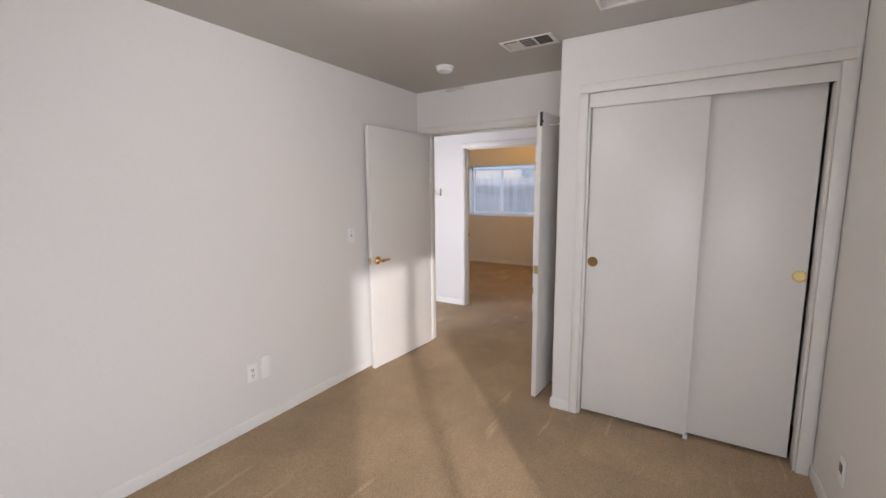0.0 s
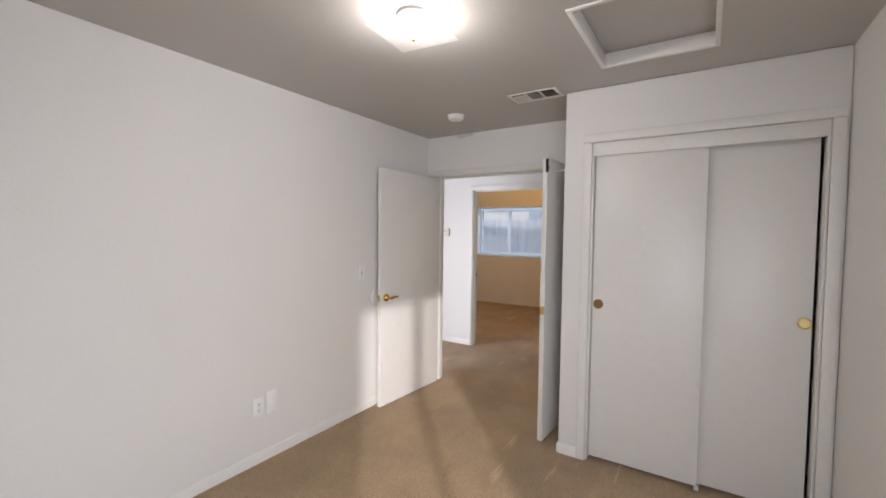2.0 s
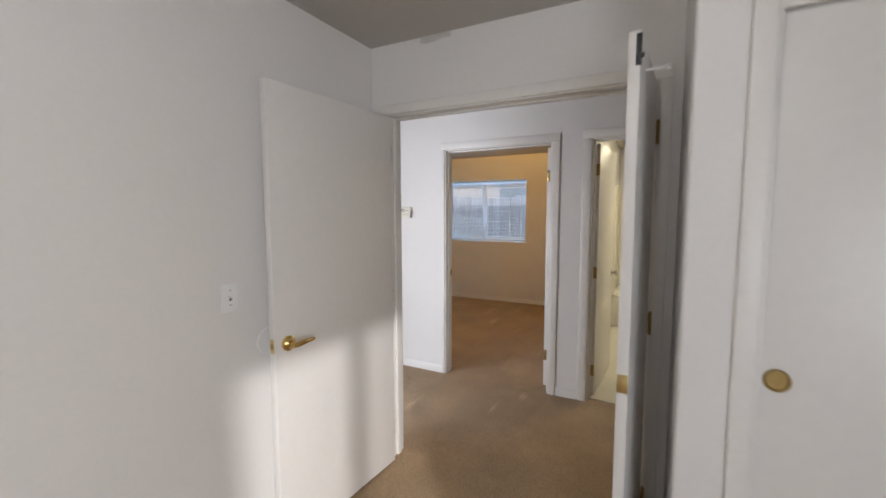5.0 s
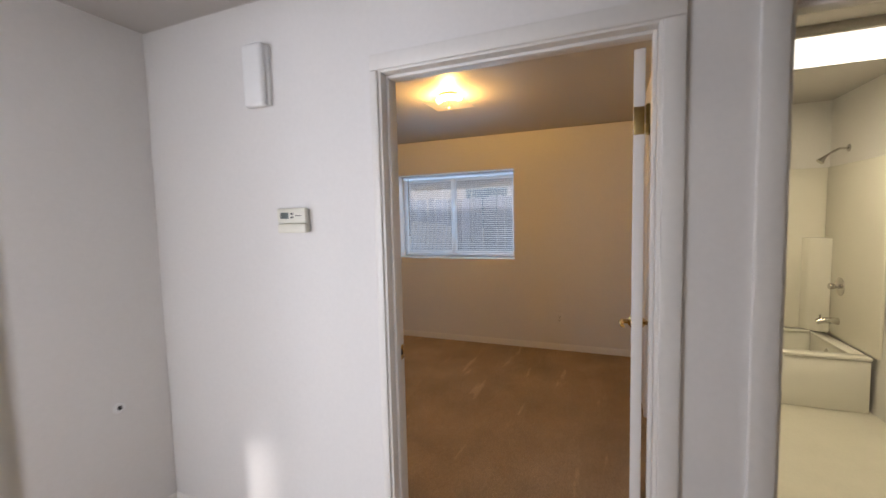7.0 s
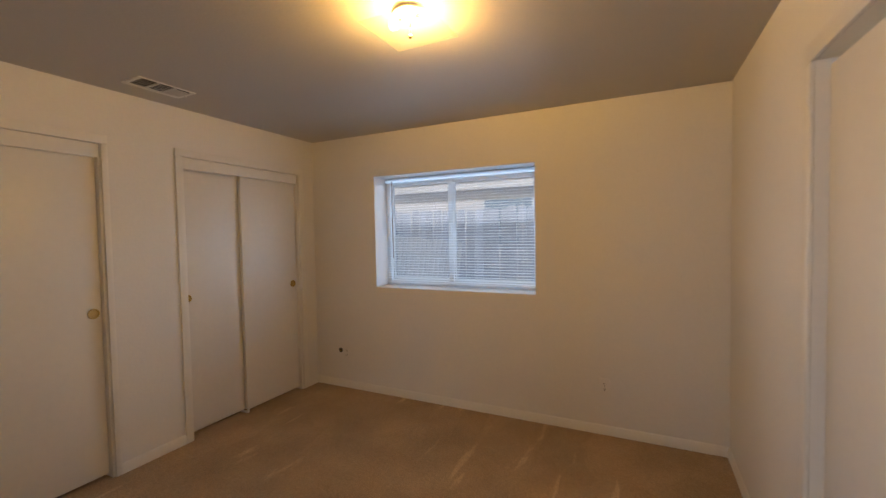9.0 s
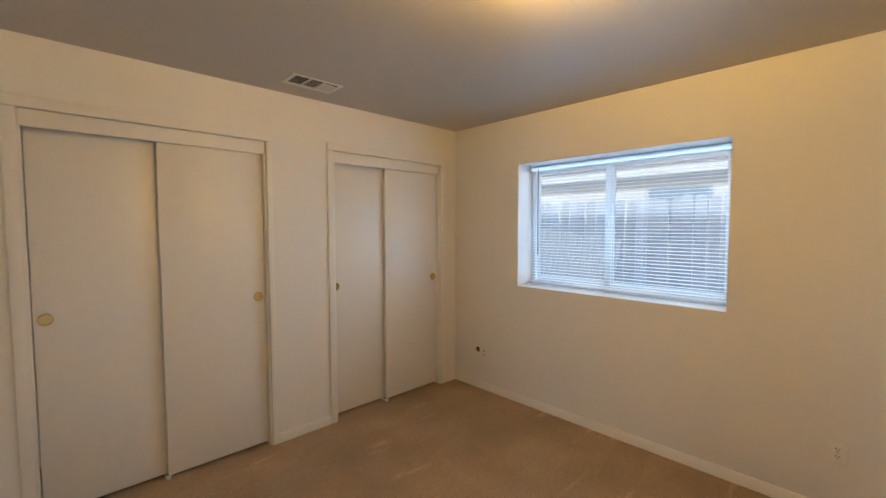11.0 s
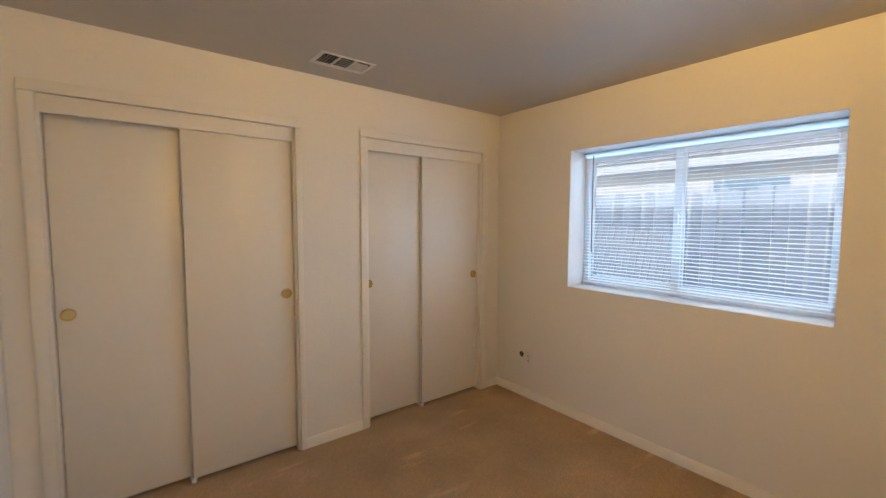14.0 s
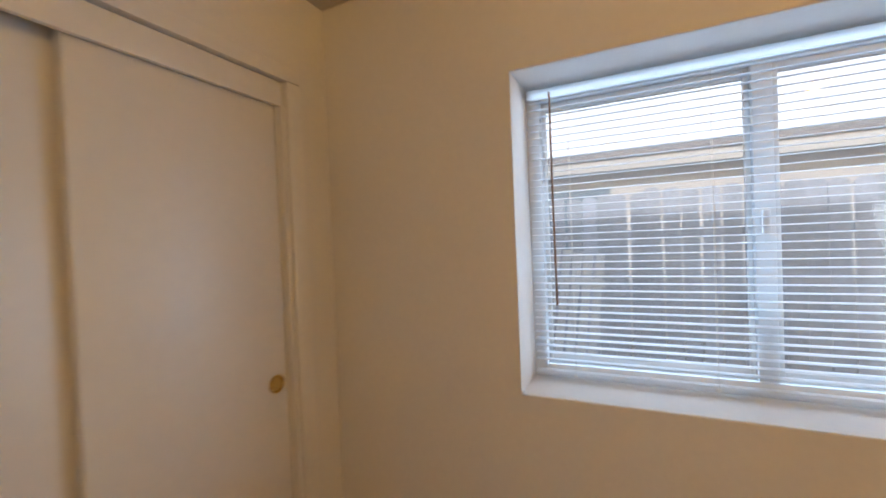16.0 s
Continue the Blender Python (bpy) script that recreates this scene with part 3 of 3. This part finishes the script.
def mini_blind(m, w, h):
    b = thing("venetian_blind", "white aluminium mini blind let down in the window, slats open", "blind", m)
    part("headrail", box((0.004, -0.014, h - 0.042), (w - 0.004, 0.014, h - 0.013), 0.002), SLAT, b)
    curve = [(-0.0125, -0.0), (-0.006, 0.0018), (0.0, 0.0024), (0.006, 0.0018), (0.0125, 0.0)]
    bm = bmesh.new()
    low = [bm.verts.new((0.008, a, z)) for a, z in curve]
    high = [bm.verts.new((w - 0.008, a, z)) for a, z in curve]
    low2 = [bm.verts.new((0.008, a, z - 0.0005)) for a, z in curve]
    high2 = [bm.verts.new((w - 0.008, a, z - 0.0005)) for a, z in curve]
    for k in range(4):
        bm.faces.new((low[k], high[k], high[k + 1], low[k + 1]))
        bm.faces.new((low2[k], low2[k + 1], high2[k + 1], high2[k]))
    for a, a2, c, c2 in ((low, low2, high, high2),):
        bm.faces.new((a[0], a2[0], c2[0], c[0]))
        bm.faces.new((a[4], c[4], c2[4], a2[4]))
    bmesh.ops.recalc_face_normals(bm, faces=bm.faces)
    smooth(bm)
    data = bpy.data.meshes.new("slat")
    bm.to_mesh(data)
    bm.free()
    data.materials.append(SLAT)
    pitch = 0.0243
    n = int((h - 0.085) / pitch)
    for k in range(n):
        s = new("slat", data)
        s.parent = b
        s.matrix_local = pose(random.uniform(-0.001, 0.001), 0, h - 0.056 - k * pitch, SLAT_TILT + random.uniform(-2, 2), random.uniform(-0.06, 0.06), 0)
    part("bottom_rail", box((0.006, -0.012, 0.016), (w - 0.006, 0.012, 0.030), 0.004), SLAT, b)
    for x in (0.14, w * 0.37, w * 0.63, w - 0.14):
        part("ladder_cord", boxes(((x, -0.0135, 0.02), (x + 0.0014, -0.0121, h - 0.03), 0), ((x, 0.0121, 0.02), (x + 0.0014, 0.0135, h - 0.03), 0)), CORD, b)
        part("cord_button", turned([(0, -0.004), (0.007, -0.003), (0.007, 0.002), (0, 0.003)], 12, pose(x, -0.012, 0.018, 90)), PLASTIC, b)
    part("wand", tube([(0.085, -0.02, h - 0.03), (0.085, -0.02, h - 0.4), (0.088, -0.02, h - 0.76)], 0.0042, 6), WAND, b, "thin brown tilt wand")
    return b


mini_blind(pose(-1.900, 8.262, 1.012), 1.49, 1.022)


# ---- lamps ----
def ceiling_lamp(label, x, y, shade_mat, bulb_mat, turn, half=0.155):
    t = thing("ceiling_light", label, "ceiling light", pose(x, y, CEILING, 0, 0, turn))
    part("canopy", turned([(0, 0), (0.075, 0), (0.074, -0.012), (0.06, -0.02), (0, -0.022)], 32), VENT, t, "white round ceiling canopy")
    part("stem", tube([(0, 0, -0.02), (0, 0, -0.098)], 0.004, 10), BRASS, t)
    part("finial", turned([(0, -0.112), (0.007, -0.108), (0.009, -0.100), (0.004, -0.094), (0, -0.093)], 16), BRASS, t, "small brass finial")
    bm = bmesh.new()
    n = 16
    grid = {}
    for i in range(n + 1):
        for j in range(n + 1):
            u, v = 2 * i / n - 1, 2 * j / n - 1
            rise = 0.022 * max(abs(u), abs(v)) ** 2.2
            grid[i, j] = bm.verts.new((u * half, v * half, -0.094 + rise))
    for i in range(n):
        for j in range(n):
            bm.faces.new((grid[i, j], grid[i + 1, j], grid[i + 1, j + 1], grid[i, j + 1]))
    bmesh.ops.solidify(bm, geom=list(bm.faces), thickness=0.004)
    bmesh.ops.recalc_face_normals(bm, faces=bm.faces)
    shade = part("shade", smooth(bm), shade_mat, t, "square bent glass shade, lit")
    for s in (1, -1):
        part("socket", tube([(0.03 * s, 0, -0.03), (0.055 * s, 0, -0.034)], 0.013, 12), PLASTIC, t)
        b = part("bulb", turned([(0, 0), (0.012, 0.002), (0.02, 0.02), (0.022, 0.03), (0.016, 0.042), (0, 0.048)], 16, pose(0.055 * s, 0, -0.034, 0, 90 * s)), bulb_mat, t, "lit bulb")
        b.visible_shadow = False
    return t


ceiling_lamp("square frosted glass ceiling light, lit white, at the ceiling", LAMP1[0], LAMP1[1], SHADE1, BULB1, 6, 0.148)
ceiling_lamp("square glass ceiling light, lit amber, at the ceiling", LAMP2[0], LAMP2[1], SHADE2, BULB2, 0)


# ---- ceiling vents, detector, hatch ----
def register_vent(label, m, pale_bay, length=0.335, width=0.19):
    """A three-bay ceiling register; local x along its length, z down into the room."""
    v = thing("ceiling_vent", label, "air vent", m, "ceiling vents")
    a, b = length / 2, width / 2
    part("backing", box((-a + 0.02, -b + 0.03, 0.0005), (a - 0.02, b - 0.014, 0.002)), SLOT, v)
    part("frame", boxes(((-a, -b, 0), (a, -b + 0.032, 0.007), 0.003), ((-a, b - 0.0142, 0), (a, b, 0.007), 0.003), ((-a, -b + 0.032, 0), (-a + 0.025, b - 0.0142, 0.007), 0.003), ((a - 0.025, -b + 0.032, 0), (a, b - 0.0142, 0.007), 0.003)), VENT, v)
    third = (length - 0.05) / 3
    for k in (1, 2):
        x = -a + 0.025 + third * k
        part("divider", box((x - 0.005, -b + 0.032, 0.0005), (x + 0.005, b - 0.0142, 0.008), 0.001), VENT, v)
    for bay in range(3):
        x0 = -a + 0.03 + third * bay
        n, lean, deep = (9, 22, 0.0055) if bay == pale_bay else (5, 78, 0.0014)
        if bay == 1:
            for k in range(n):
                f = part("fin", box((x0, -deep, -0.0004), (x0 + third - 0.012, deep, 0.0004)), VENT, v)
                f.matrix_local = pose(0, -b + 0.041 + k * (width - 0.082) / (n - 1), 0.005, lean)
        else:
            for k in range(n):
                f = part("fin", box((-deep, -b + 0.034, -0.0004), (deep, b - 0.034, 0.0004)), VENT, v)
                f.matrix_local = pose(x0 + 0.006 + k * (third - 0.024) / (n - 1), 0, 0.005, 0, lean if bay == 0 else -lean, 0)
    part("damper_lever", box((a - 0.016, -0.004, 0.006), (a - 0.010, 0.012, 0.016), 0.001), VENT, v)
    for s in (1, -1):
        part("screw", turned([(0, 0.0085), (0.004, 0.008), (0.0045, 0.0068), (0, 0.0068)], 10, pose(s * (a - 0.0125), -b + 0.016, 0)), STEEL, v)
    return v


register_vent("off-white steel ceiling register above the double door", pose(1.378, 2.795, CEILING, 180, 0, 0), 0)
register_vent("off-white steel ceiling register beside the closets", pose(-2.345, 6.462, CEILING, 180, 0, 90), 2)

det = thing("smoke_detector", "white round smoke detector on the ceiling", "smoke detector", pose(0.666, 2.93, CEILING, 180))
part("base", turned([(0, 0), (0.066, 0), (0.068, 0.004), (0.068, 0.012), (0.064, 0.013), (0, 0.013)], 40), PLASTIC, det)
part("cover", turned([(0, 0.040), (0.03, 0.040), (0.052, 0.037), (0.058, 0.031), (0.060, 0.018), (0.060, 0.0132), (0, 0.0132)], 40), PLASTIC, det)
part("test_button", turned([(0, 0.0435), (0.009, 0.043), (0.011, 0.040), (0, 0.0395)], 20, pose(0.018, 0, 0)), PLASTIC, det)

hatch = thing("attic_hatch", "off-white painted attic hatch recessed in the ceiling", "hatch", kind="structure")
# panel shares the ceiling's shade-darkened colour
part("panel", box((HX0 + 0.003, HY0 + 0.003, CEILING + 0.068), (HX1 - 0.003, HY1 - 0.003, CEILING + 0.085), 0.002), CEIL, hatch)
for lo, hi in (((HX0 - 0.004, HY0 - 0.004), (HX1 + 0.004, HY0 + 0.018)), ((HX0 - 0.004, HY1 - 0.018), (HX1 + 0.004, HY1 + 0.004)), ((HX0 - 0.004, HY0 + 0.0185), (HX0 + 0.018, HY1 - 0.0185)), ((HX1 - 0.018, HY0 + 0.0185), (HX1 + 0.004, HY1 - 0.0185))):
    part("lining", box((lo[0], lo[1], CEILING - 0.006), (hi[0], hi[1], CEILING + 0.067), 0.002), TRIM, hatch)


# ---- plates and small fittings; local x across, z up, y towards the wall ----
def outlet(label, m, material=PLASTIC):
    o = thing("power_outlet", label, "outlet", m, "wall outlets")
    part("plate", box((-0.036, -0.0075, -0.0585), (0.036, 0.0, 0.0585), 0.003), material, o)
    for z in (0.0195, -0.0195):
        r = part("receptacle", prism([(-0.0165, -0.006), (-0.0165, 0.006), (-0.011, 0.0135), (0.011, 0.0135), (0.0165, 0.006), (0.0165, -0.006), (0.011, -0.0135), (-0.011, -0.0135)], -0.0098, -0.006, "y"), material, o)
        r.location.z = z
        for x, h in ((-0.0065, 0.005), (0.0065, 0.004)):
            part("slot", box((x - 0.0017, -0.0104, 0.002 - h), (x + 0.0017, -0.0096, 0.002 + h)), SLOT, r)
        part("ground_hole", turned([(0, 0.0104), (0.003, 0.0104), (0.003, 0.009), (0, 0.009)], 10, pose(0, 0, -0.0085, 90)), SLOT, r)
    part("screw", turned([(0, 0.009), (0.003, 0.0086), (0.0033, 0.0073), (0, 0.0073)], 10, pose(0, 0, 0, 90)), STEEL, o)
    return o


def blank_plate(label, m):
    o = thing("blank_plate", label, "wall plate", m)
    part("plate", box((-0.037, -0.0065, -0.075), (0.037, 0.0, 0.075), 0.003), PLASTIC, o)
    for z in (0.045, -0.045):
        part("screw", turned([(0, 0.008), (0.003, 0.0076), (0.0033, 0.0063), (0, 0.0063)], 10, pose(0, 0, z, 90)), PLASTIC, o)
    return o


def toggle_switch(label, m):
    o = thing("light_switch", label, "light switch", m)
    part("plate", box((-0.036, -0.0075, -0.0585), (0.036, 0.0, 0.0585), 0.003), PLASTIC, o)
    part("slot", box((-0.005, -0.0081, -0.012), (0.005, -0.0074, 0.012)), SLOT, o)
    part("toggle", prism([(-0.008, -0.002), (-0.006, 0.011), (-0.019, 0.013), (-0.019, 0.006)], -0.0042, 0.0042, "x", 0.001), PLASTIC, o)
    for z in (0.03, -0.03):
        part("screw", turned([(0, 0.0093), (0.003, 0.0089), (0.0033, 0.0073), (0, 0.0073)], 10, pose(0, 0, z, 90)), DARK_BRASS, o, "brassy screw head")
    return o


FACE_E, FACE_S, FACE_W, FACE_N = 90, 0, -90, 180
outlet("white duplex power outlet on the bedroom wall", pose(0, 1.629, 0.366, 0, 0, FACE_E))
blank_plate("white blank wall plate beside the outlet", pose(0, 1.727, 0.372, 0, 0, FACE_E))
toggle_switch("white toggle light switch beside the open door", pose(0, 2.556, 1.163, 0, 0, FACE_E))
open_box = thing("cable_plate", "white wall plate with an open grey cutout near the closet", "wall plate", pose(RIGHT, 2.42, 0.3, 0, 0, FACE_W))
part("plate", box((-0.036, -0.006, -0.0585), (0.036, 0.0, 0.0585), 0.003), PLASTIC, open_box)
part("cutout", box((-0.03, -0.0068, -0.012), (0.012, -0.0058, 0.03), 0.0003), LCD, open_box, "dull grey opening")
outlet("painted-over outlet low on the window wall", pose(0.097, 8.08, 0.358, 0, 0, FACE_S), WALL)
outlet("painted-over outlet beside a bare cable hole", pose(-2.268, 8.08, 0.345, 0, 0, FACE_S), WALL)
outlet("white outlet on the wall beside the wide closet", pose(-1.667, 4.955, 0.40, 0, 0, FACE_N))
hole = thing("cable_hole", "dark open cable hole in the plaster", "cable outlet", pose(-2.35, 8.08, 0.362))
part("box", turned([(0.0, 0.003), (0.021, 0.003), (0.023, 0.0016), (0.023, 0), (0, 0)], 20, pose(0, 0, 0, 90)), SLOT, hole)
part("connector", tube([(0.004, -0.002, 0.002), (0.004, -0.014, 0.002)], 0.005, 10), DARK_BRASS, hole, "brass cable connector")

disc = thing("wall_bumper", "round white bumper disc behind the door handle", "door stop", pose(0, 2.735, 0.94, 0, 0, FACE_E))
part("disc", turned([(0, 0.003), (0.05, 0.003), (0.058, 0.005), (0.062, 0.003), (0.0625, 0)], 40, pose(0, 0, 0, 90)), PLASTIC, disc)
stop = thing("door_stop", "small round door stop on the hall wall", "door stop", pose(-1.536, 4.6, 0.64, 0, 0, FACE_E))
part("plate", turned([(0, 0.006), (0.022, 0.006), (0.026, 0.003), (0.026, 0)], 24, pose(0, 0, 0, 90)), PLASTIC, stop)
part("tip", turned([(0, 0.013), (0.009, 0.012), (0.010, 0.006), (0, 0.006)], 16, pose(0, 0, 0, 90)), BLACK, stop, "black rubber tip")

thermo = thing("thermostat", "ivory plastic thermostat on the hall wall", "thermostat", pose(-0.636, 4.84, 1.5))
part("base", box((-0.068, -0.012, -0.048), (0.068, 0, 0.048), 0.003), IVORY, thermo)
part("cover", box((-0.074, -0.036, -0.012), (0.074, -0.0122, 0.052), 0.006), IVORY, thermo)
part("flap", box((-0.074, -0.037, -0.052), (0.074, -0.0122, -0.0135), 0.006), IVORY, thermo)
part("display", box((-0.055, -0.0368, 0.008), (-0.012, -0.0358, 0.034), 0.0008), LCD, thermo, "small grey display")
for z in (0.028, 0.013):
    part("button", box((0.0, -0.0385, z - 0.004), (0.012, -0.0355, z + 0.004), 0.001), BLACK, thermo)
part("lettering", box((0.022, -0.0365, 0.018), (0.056, -0.0358, 0.021)), SLOT, thermo)
chime = thing("door_chime", "long rounded white chime box on the hall wall", "door chime", pose(-0.795, 4.84, 2.115))
part("base", box((-0.062, -0.02, -0.125), (0.062, 0, 0.125), 0.006), PLASTIC, chime)
part("cover", box((-0.056, -0.05, -0.132), (0.056, -0.0202, 0.132), 0.018, 4), PLASTIC, chime)

patch = thing("wall_patch", "small rough repaired patch where wall meets ceiling", "patch", kind="structure")
part("patch", prism([(0.33, 2.405), (0.37, 2.398), (0.42, 2.402), (0.47, 2.41), (0.51, 2.408), (0.515, 2.4349), (0.332, 2.4349)], 3.4995, 3.503, "y"), SMUDGE, patch)


# ---- bathroom ----
tub = thing("bathtub", "white enamel bathtub built in at the end of the bathroom", "bathtub")
TY, TX0, TX1 = 7.25, 1.0, 2.355
bm = bmesh.new()
add_box(bm, (TX0, TY, 0.006), (TX1, TY + 0.07, 0.40), 0.015)
add_box(bm, (TX0, 8.0, 0.006), (TX1, 8.06, 0.40), 0.012)
add_box(bm, (TX0, TY + 0.07, 0.006), (TX0 + 0.09, 8.0, 0.40), 0.012)
add_box(bm, (TX1 - 0.09, TY + 0.07, 0.006), (TX1, 8.0, 0.40), 0.012)
add_box(bm, (TX0 + 0.05, TY + 0.05, 0.006), (TX1 - 0.05, 8.02, 0.12), 0.03)
part("shell", smooth(bm), TUB, tub)
part("rim", boxes(((TX0, TY - 0.012, 0.40), (TX1, TY + 0.085, 0.425), 0.01), ((TX0, 7.985, 0.40), (TX1, 8.06, 0.425), 0.01), ((TX0, TY + 0.086, 0.40), (TX0 + 0.1, 7.984, 0.425), 0.01), ((TX1 - 0.1, TY + 0.086, 0.40), (TX1, 7.984, 0.425), 0.01)), TUB, tub)
part("overflow_plate", turned([(0, 0.01), (0.028, 0.008), (0.034, 0), (0, 0)], 24, pose(TX1 - 0.09, 7.68, 0.32, 0, -90)), CHROME, tub, "chrome overflow plate")
sur = thing("shower_surround", "cream plastic shower surround over the tub", "shower surround")
part("back_panel", boxes(((0.99, 8.058, 0.427), (2.38, 8.074, 1.86), 0.004), ((1.3, 8.04, 1.1), (2.0, 8.058, 1.12), 0.006)), SURROUND, sur)
part("side_panel", box((2.36, 7.2, 0.427), (2.382, 8.056, 1.86), 0.006), SURROUND, sur)
part("side_panel", box((0.985, 7.2, 0.427), (1.005, 8.056, 1.86), 0.006), SURROUND, sur)
part("corner_shelf", prism([(2.36, 8.056), (2.2, 8.056), (2.23, 7.99), (2.29, 7.93), (2.36, 7.9)], 0.43, 1.25, "z", 0.01), SURROUND, sur)
sh = thing("shower_fixture", "chrome shower arm and head on the bathroom wall", "shower head", pose(2.385, 7.78, 1.985))
part("flange", turned([(0, 0.012), (0.02, 0.01), (0.03, 0.004), (0.03, 0)], 24, pose(0, 0, 0, 0, -90)), CHROME, sh)
part("arm", tube([(0, 0, 0), (-0.06, 0, 0.0), (-0.12, 0, -0.035), (-0.15, 0, -0.06)], 0.009, 12), CHROME, sh)
part("head", turned([(0, 0), (0.012, 0), (0.014, 0.02), (0.028, 0.05), (0.03, 0.06), (0, 0.062)], 24, pose(-0.145, 0, -0.055, 0, 222)), CHROME, sh)
mx = thing("shower_valve", "chrome round shower valve with a knob", "shower valve", pose(2.36, 7.76, 0.86))
part("plate", turned([(0, 0.016), (0.05, 0.012), (0.075, 0.004), (0.078, 0)], 36, pose(0, 0, 0, 0, -90)), CHROME, mx)
part("knob", turned([(0, 0.075), (0.022, 0.072), (0.026, 0.06), (0.024, 0.04), (0.016, 0.03), (0.018, 0.014)], 24, pose(0, 0, 0, 0, -90)), CHROME, mx)
sp = thing("tub_spout", "chrome tub spout over the bathtub", "tub spout", pose(2.36, 7.76, 0.57))
part("body", tube([(0, 0, 0), (-0.05, 0, 0.002), (-0.11, 0, 0.0), (-0.14, 0, -0.012)], [0.03, 0.028, 0.026, 0.022], 18), CHROME, sp)
part("diverter", turned([(0.005, 0), (0.005, 0.02), (0.009, 0.026), (0, 0.03)], 12, pose(-0.12, 0, 0.02)), CHROME, sp)
bl = thing("ceiling_light", "flat lit diffuser panel in the bathroom ceiling", "ceiling light", pose(1.9, 6.5, CEILING))
part("frame", boxes(((-0.62, -0.32, -0.05), (0.62, -0.29, 0.0), 0.003), ((-0.62, 0.29, -0.05), (0.62, 0.32, 0), 0.003), ((-0.62, -0.29, -0.05), (-0.59, 0.29, 0), 0.003), ((0.59, -0.29, -0.05), (0.62, 0.29, 0), 0.003)), STEEL, bl)
part("diffuser", box((-0.59, -0.29, -0.046), (0.59, 0.29, -0.04)), PANEL, bl, "glowing white diffuser")

# ---- outside ----
structure("ground", box((-300, -300, -0.45), (300, 300, -0.3)), EARTH, "bare brown earth of the yard", "ground")
fence = thing("fence", "weathered grey wooden board fence behind the window", "fence")
FY = 11.0
part("rail", box((-9, FY + 0.02, 0.2), (7, FY + 0.06, 0.29), 0.004), FENCE, fence)
part("rail", box((-9, FY + 0.02, 1.45), (7, FY + 0.06, 1.54), 0.004), FENCE, fence)
board_data = []
for k in range(5):
    top = 1.88 + 0.02 * random.uniform(-1, 1)
    w = 0.066
    bm = prism([(-w, -0.3), (w, -0.3), (w, top - 0.03), (w - 0.03, top), (-w + 0.03, top), (-w, top - 0.03)], -0.009, 0.009, "y")
    data = bpy.data.meshes.new("board")
    bm.to_mesh(data)
    bm.free()
    data.materials.append(FENCE)
    board_data.append(data)
for k in range(112):
    b = new("board", random.choice(board_data))
    b.parent = fence
    b.matrix_local = pose(-9 + k * 0.143, FY + random.uniform(-0.004, 0.004), random.uniform(-0.02, 0.025), 0, random.uniform(-0.7, 0.7), random.uniform(-2, 2))
panel = thing("leaning_trellis", "pale wooden lattice panel leaning in front of the fence", "trellis", pose(-3.28, 9.66, -0.3, -5, 6, 0))
for k in range(18):
    part("slat", box((0.075 * k, -0.008, 0), (0.075 * k + 0.055, 0.008, 1.83 + 0.012 * math.sin(5 * k)), 0.002), PALE_WOOD, panel)
for z in (0.15, 0.8, 1.6):
    part("batten", box((-0.02, -0.022, z), (1.35, -0.009, z + 0.05), 0.002), PALE_WOOD, panel)

house = thing("neighbour_house", "pale stucco house with a tiled roof behind the fence", "house")
HY = 14.5
bm = bmesh.new()
add_box(bm, (-14, HY, -0.3), (12, HY + 0.2, 2.72))
part("wall", bm, STUCCO, house)
part("fascia", box((-14.5, HY - 0.62, 2.52), (12.5, HY - 0.58, 2.72), 0.004), FASCIA, house)
part("soffit", box((-14.5, HY - 0.58, 2.60), (12.5, HY + 0.001, 2.63)), FASCIA, house)
part("roof", prism([(HY - 0.68, 2.70), (HY - 0.68, 2.76), (HY + 4.5, 3.8), (HY + 4.5, 3.72)], -14.6, 12.6, "x"), ROOFING, house)
for x0, x1 in ((-3.15, -1.98), (2.2, 4.0)):
    win = part("window", boxes(((x0 - 0.06, HY - 0.03, 1.15), (x0, HY - 0.001, 2.36), 0.004), ((x1, HY - 0.03, 1.15), (x1 + 0.06, HY - 0.001, 2.36), 0.004), ((x0, HY - 0.03, 2.3), (x1, HY - 0.001, 2.36), 0.004), ((x0, HY - 0.03, 1.15), (x1, HY - 0.001, 1.21), 0.004)), FASCIA, house)
    part("pane", box((x0, HY - 0.015, 1.21), (x1, HY - 0.005, 2.3)), HOUSE_GLASS, win)
structure("backdrop", box((-260, 90, -0.3), (260, 90.5, 160)), CLOUD, "white overcast sky behind the neighbouring house", "sky")
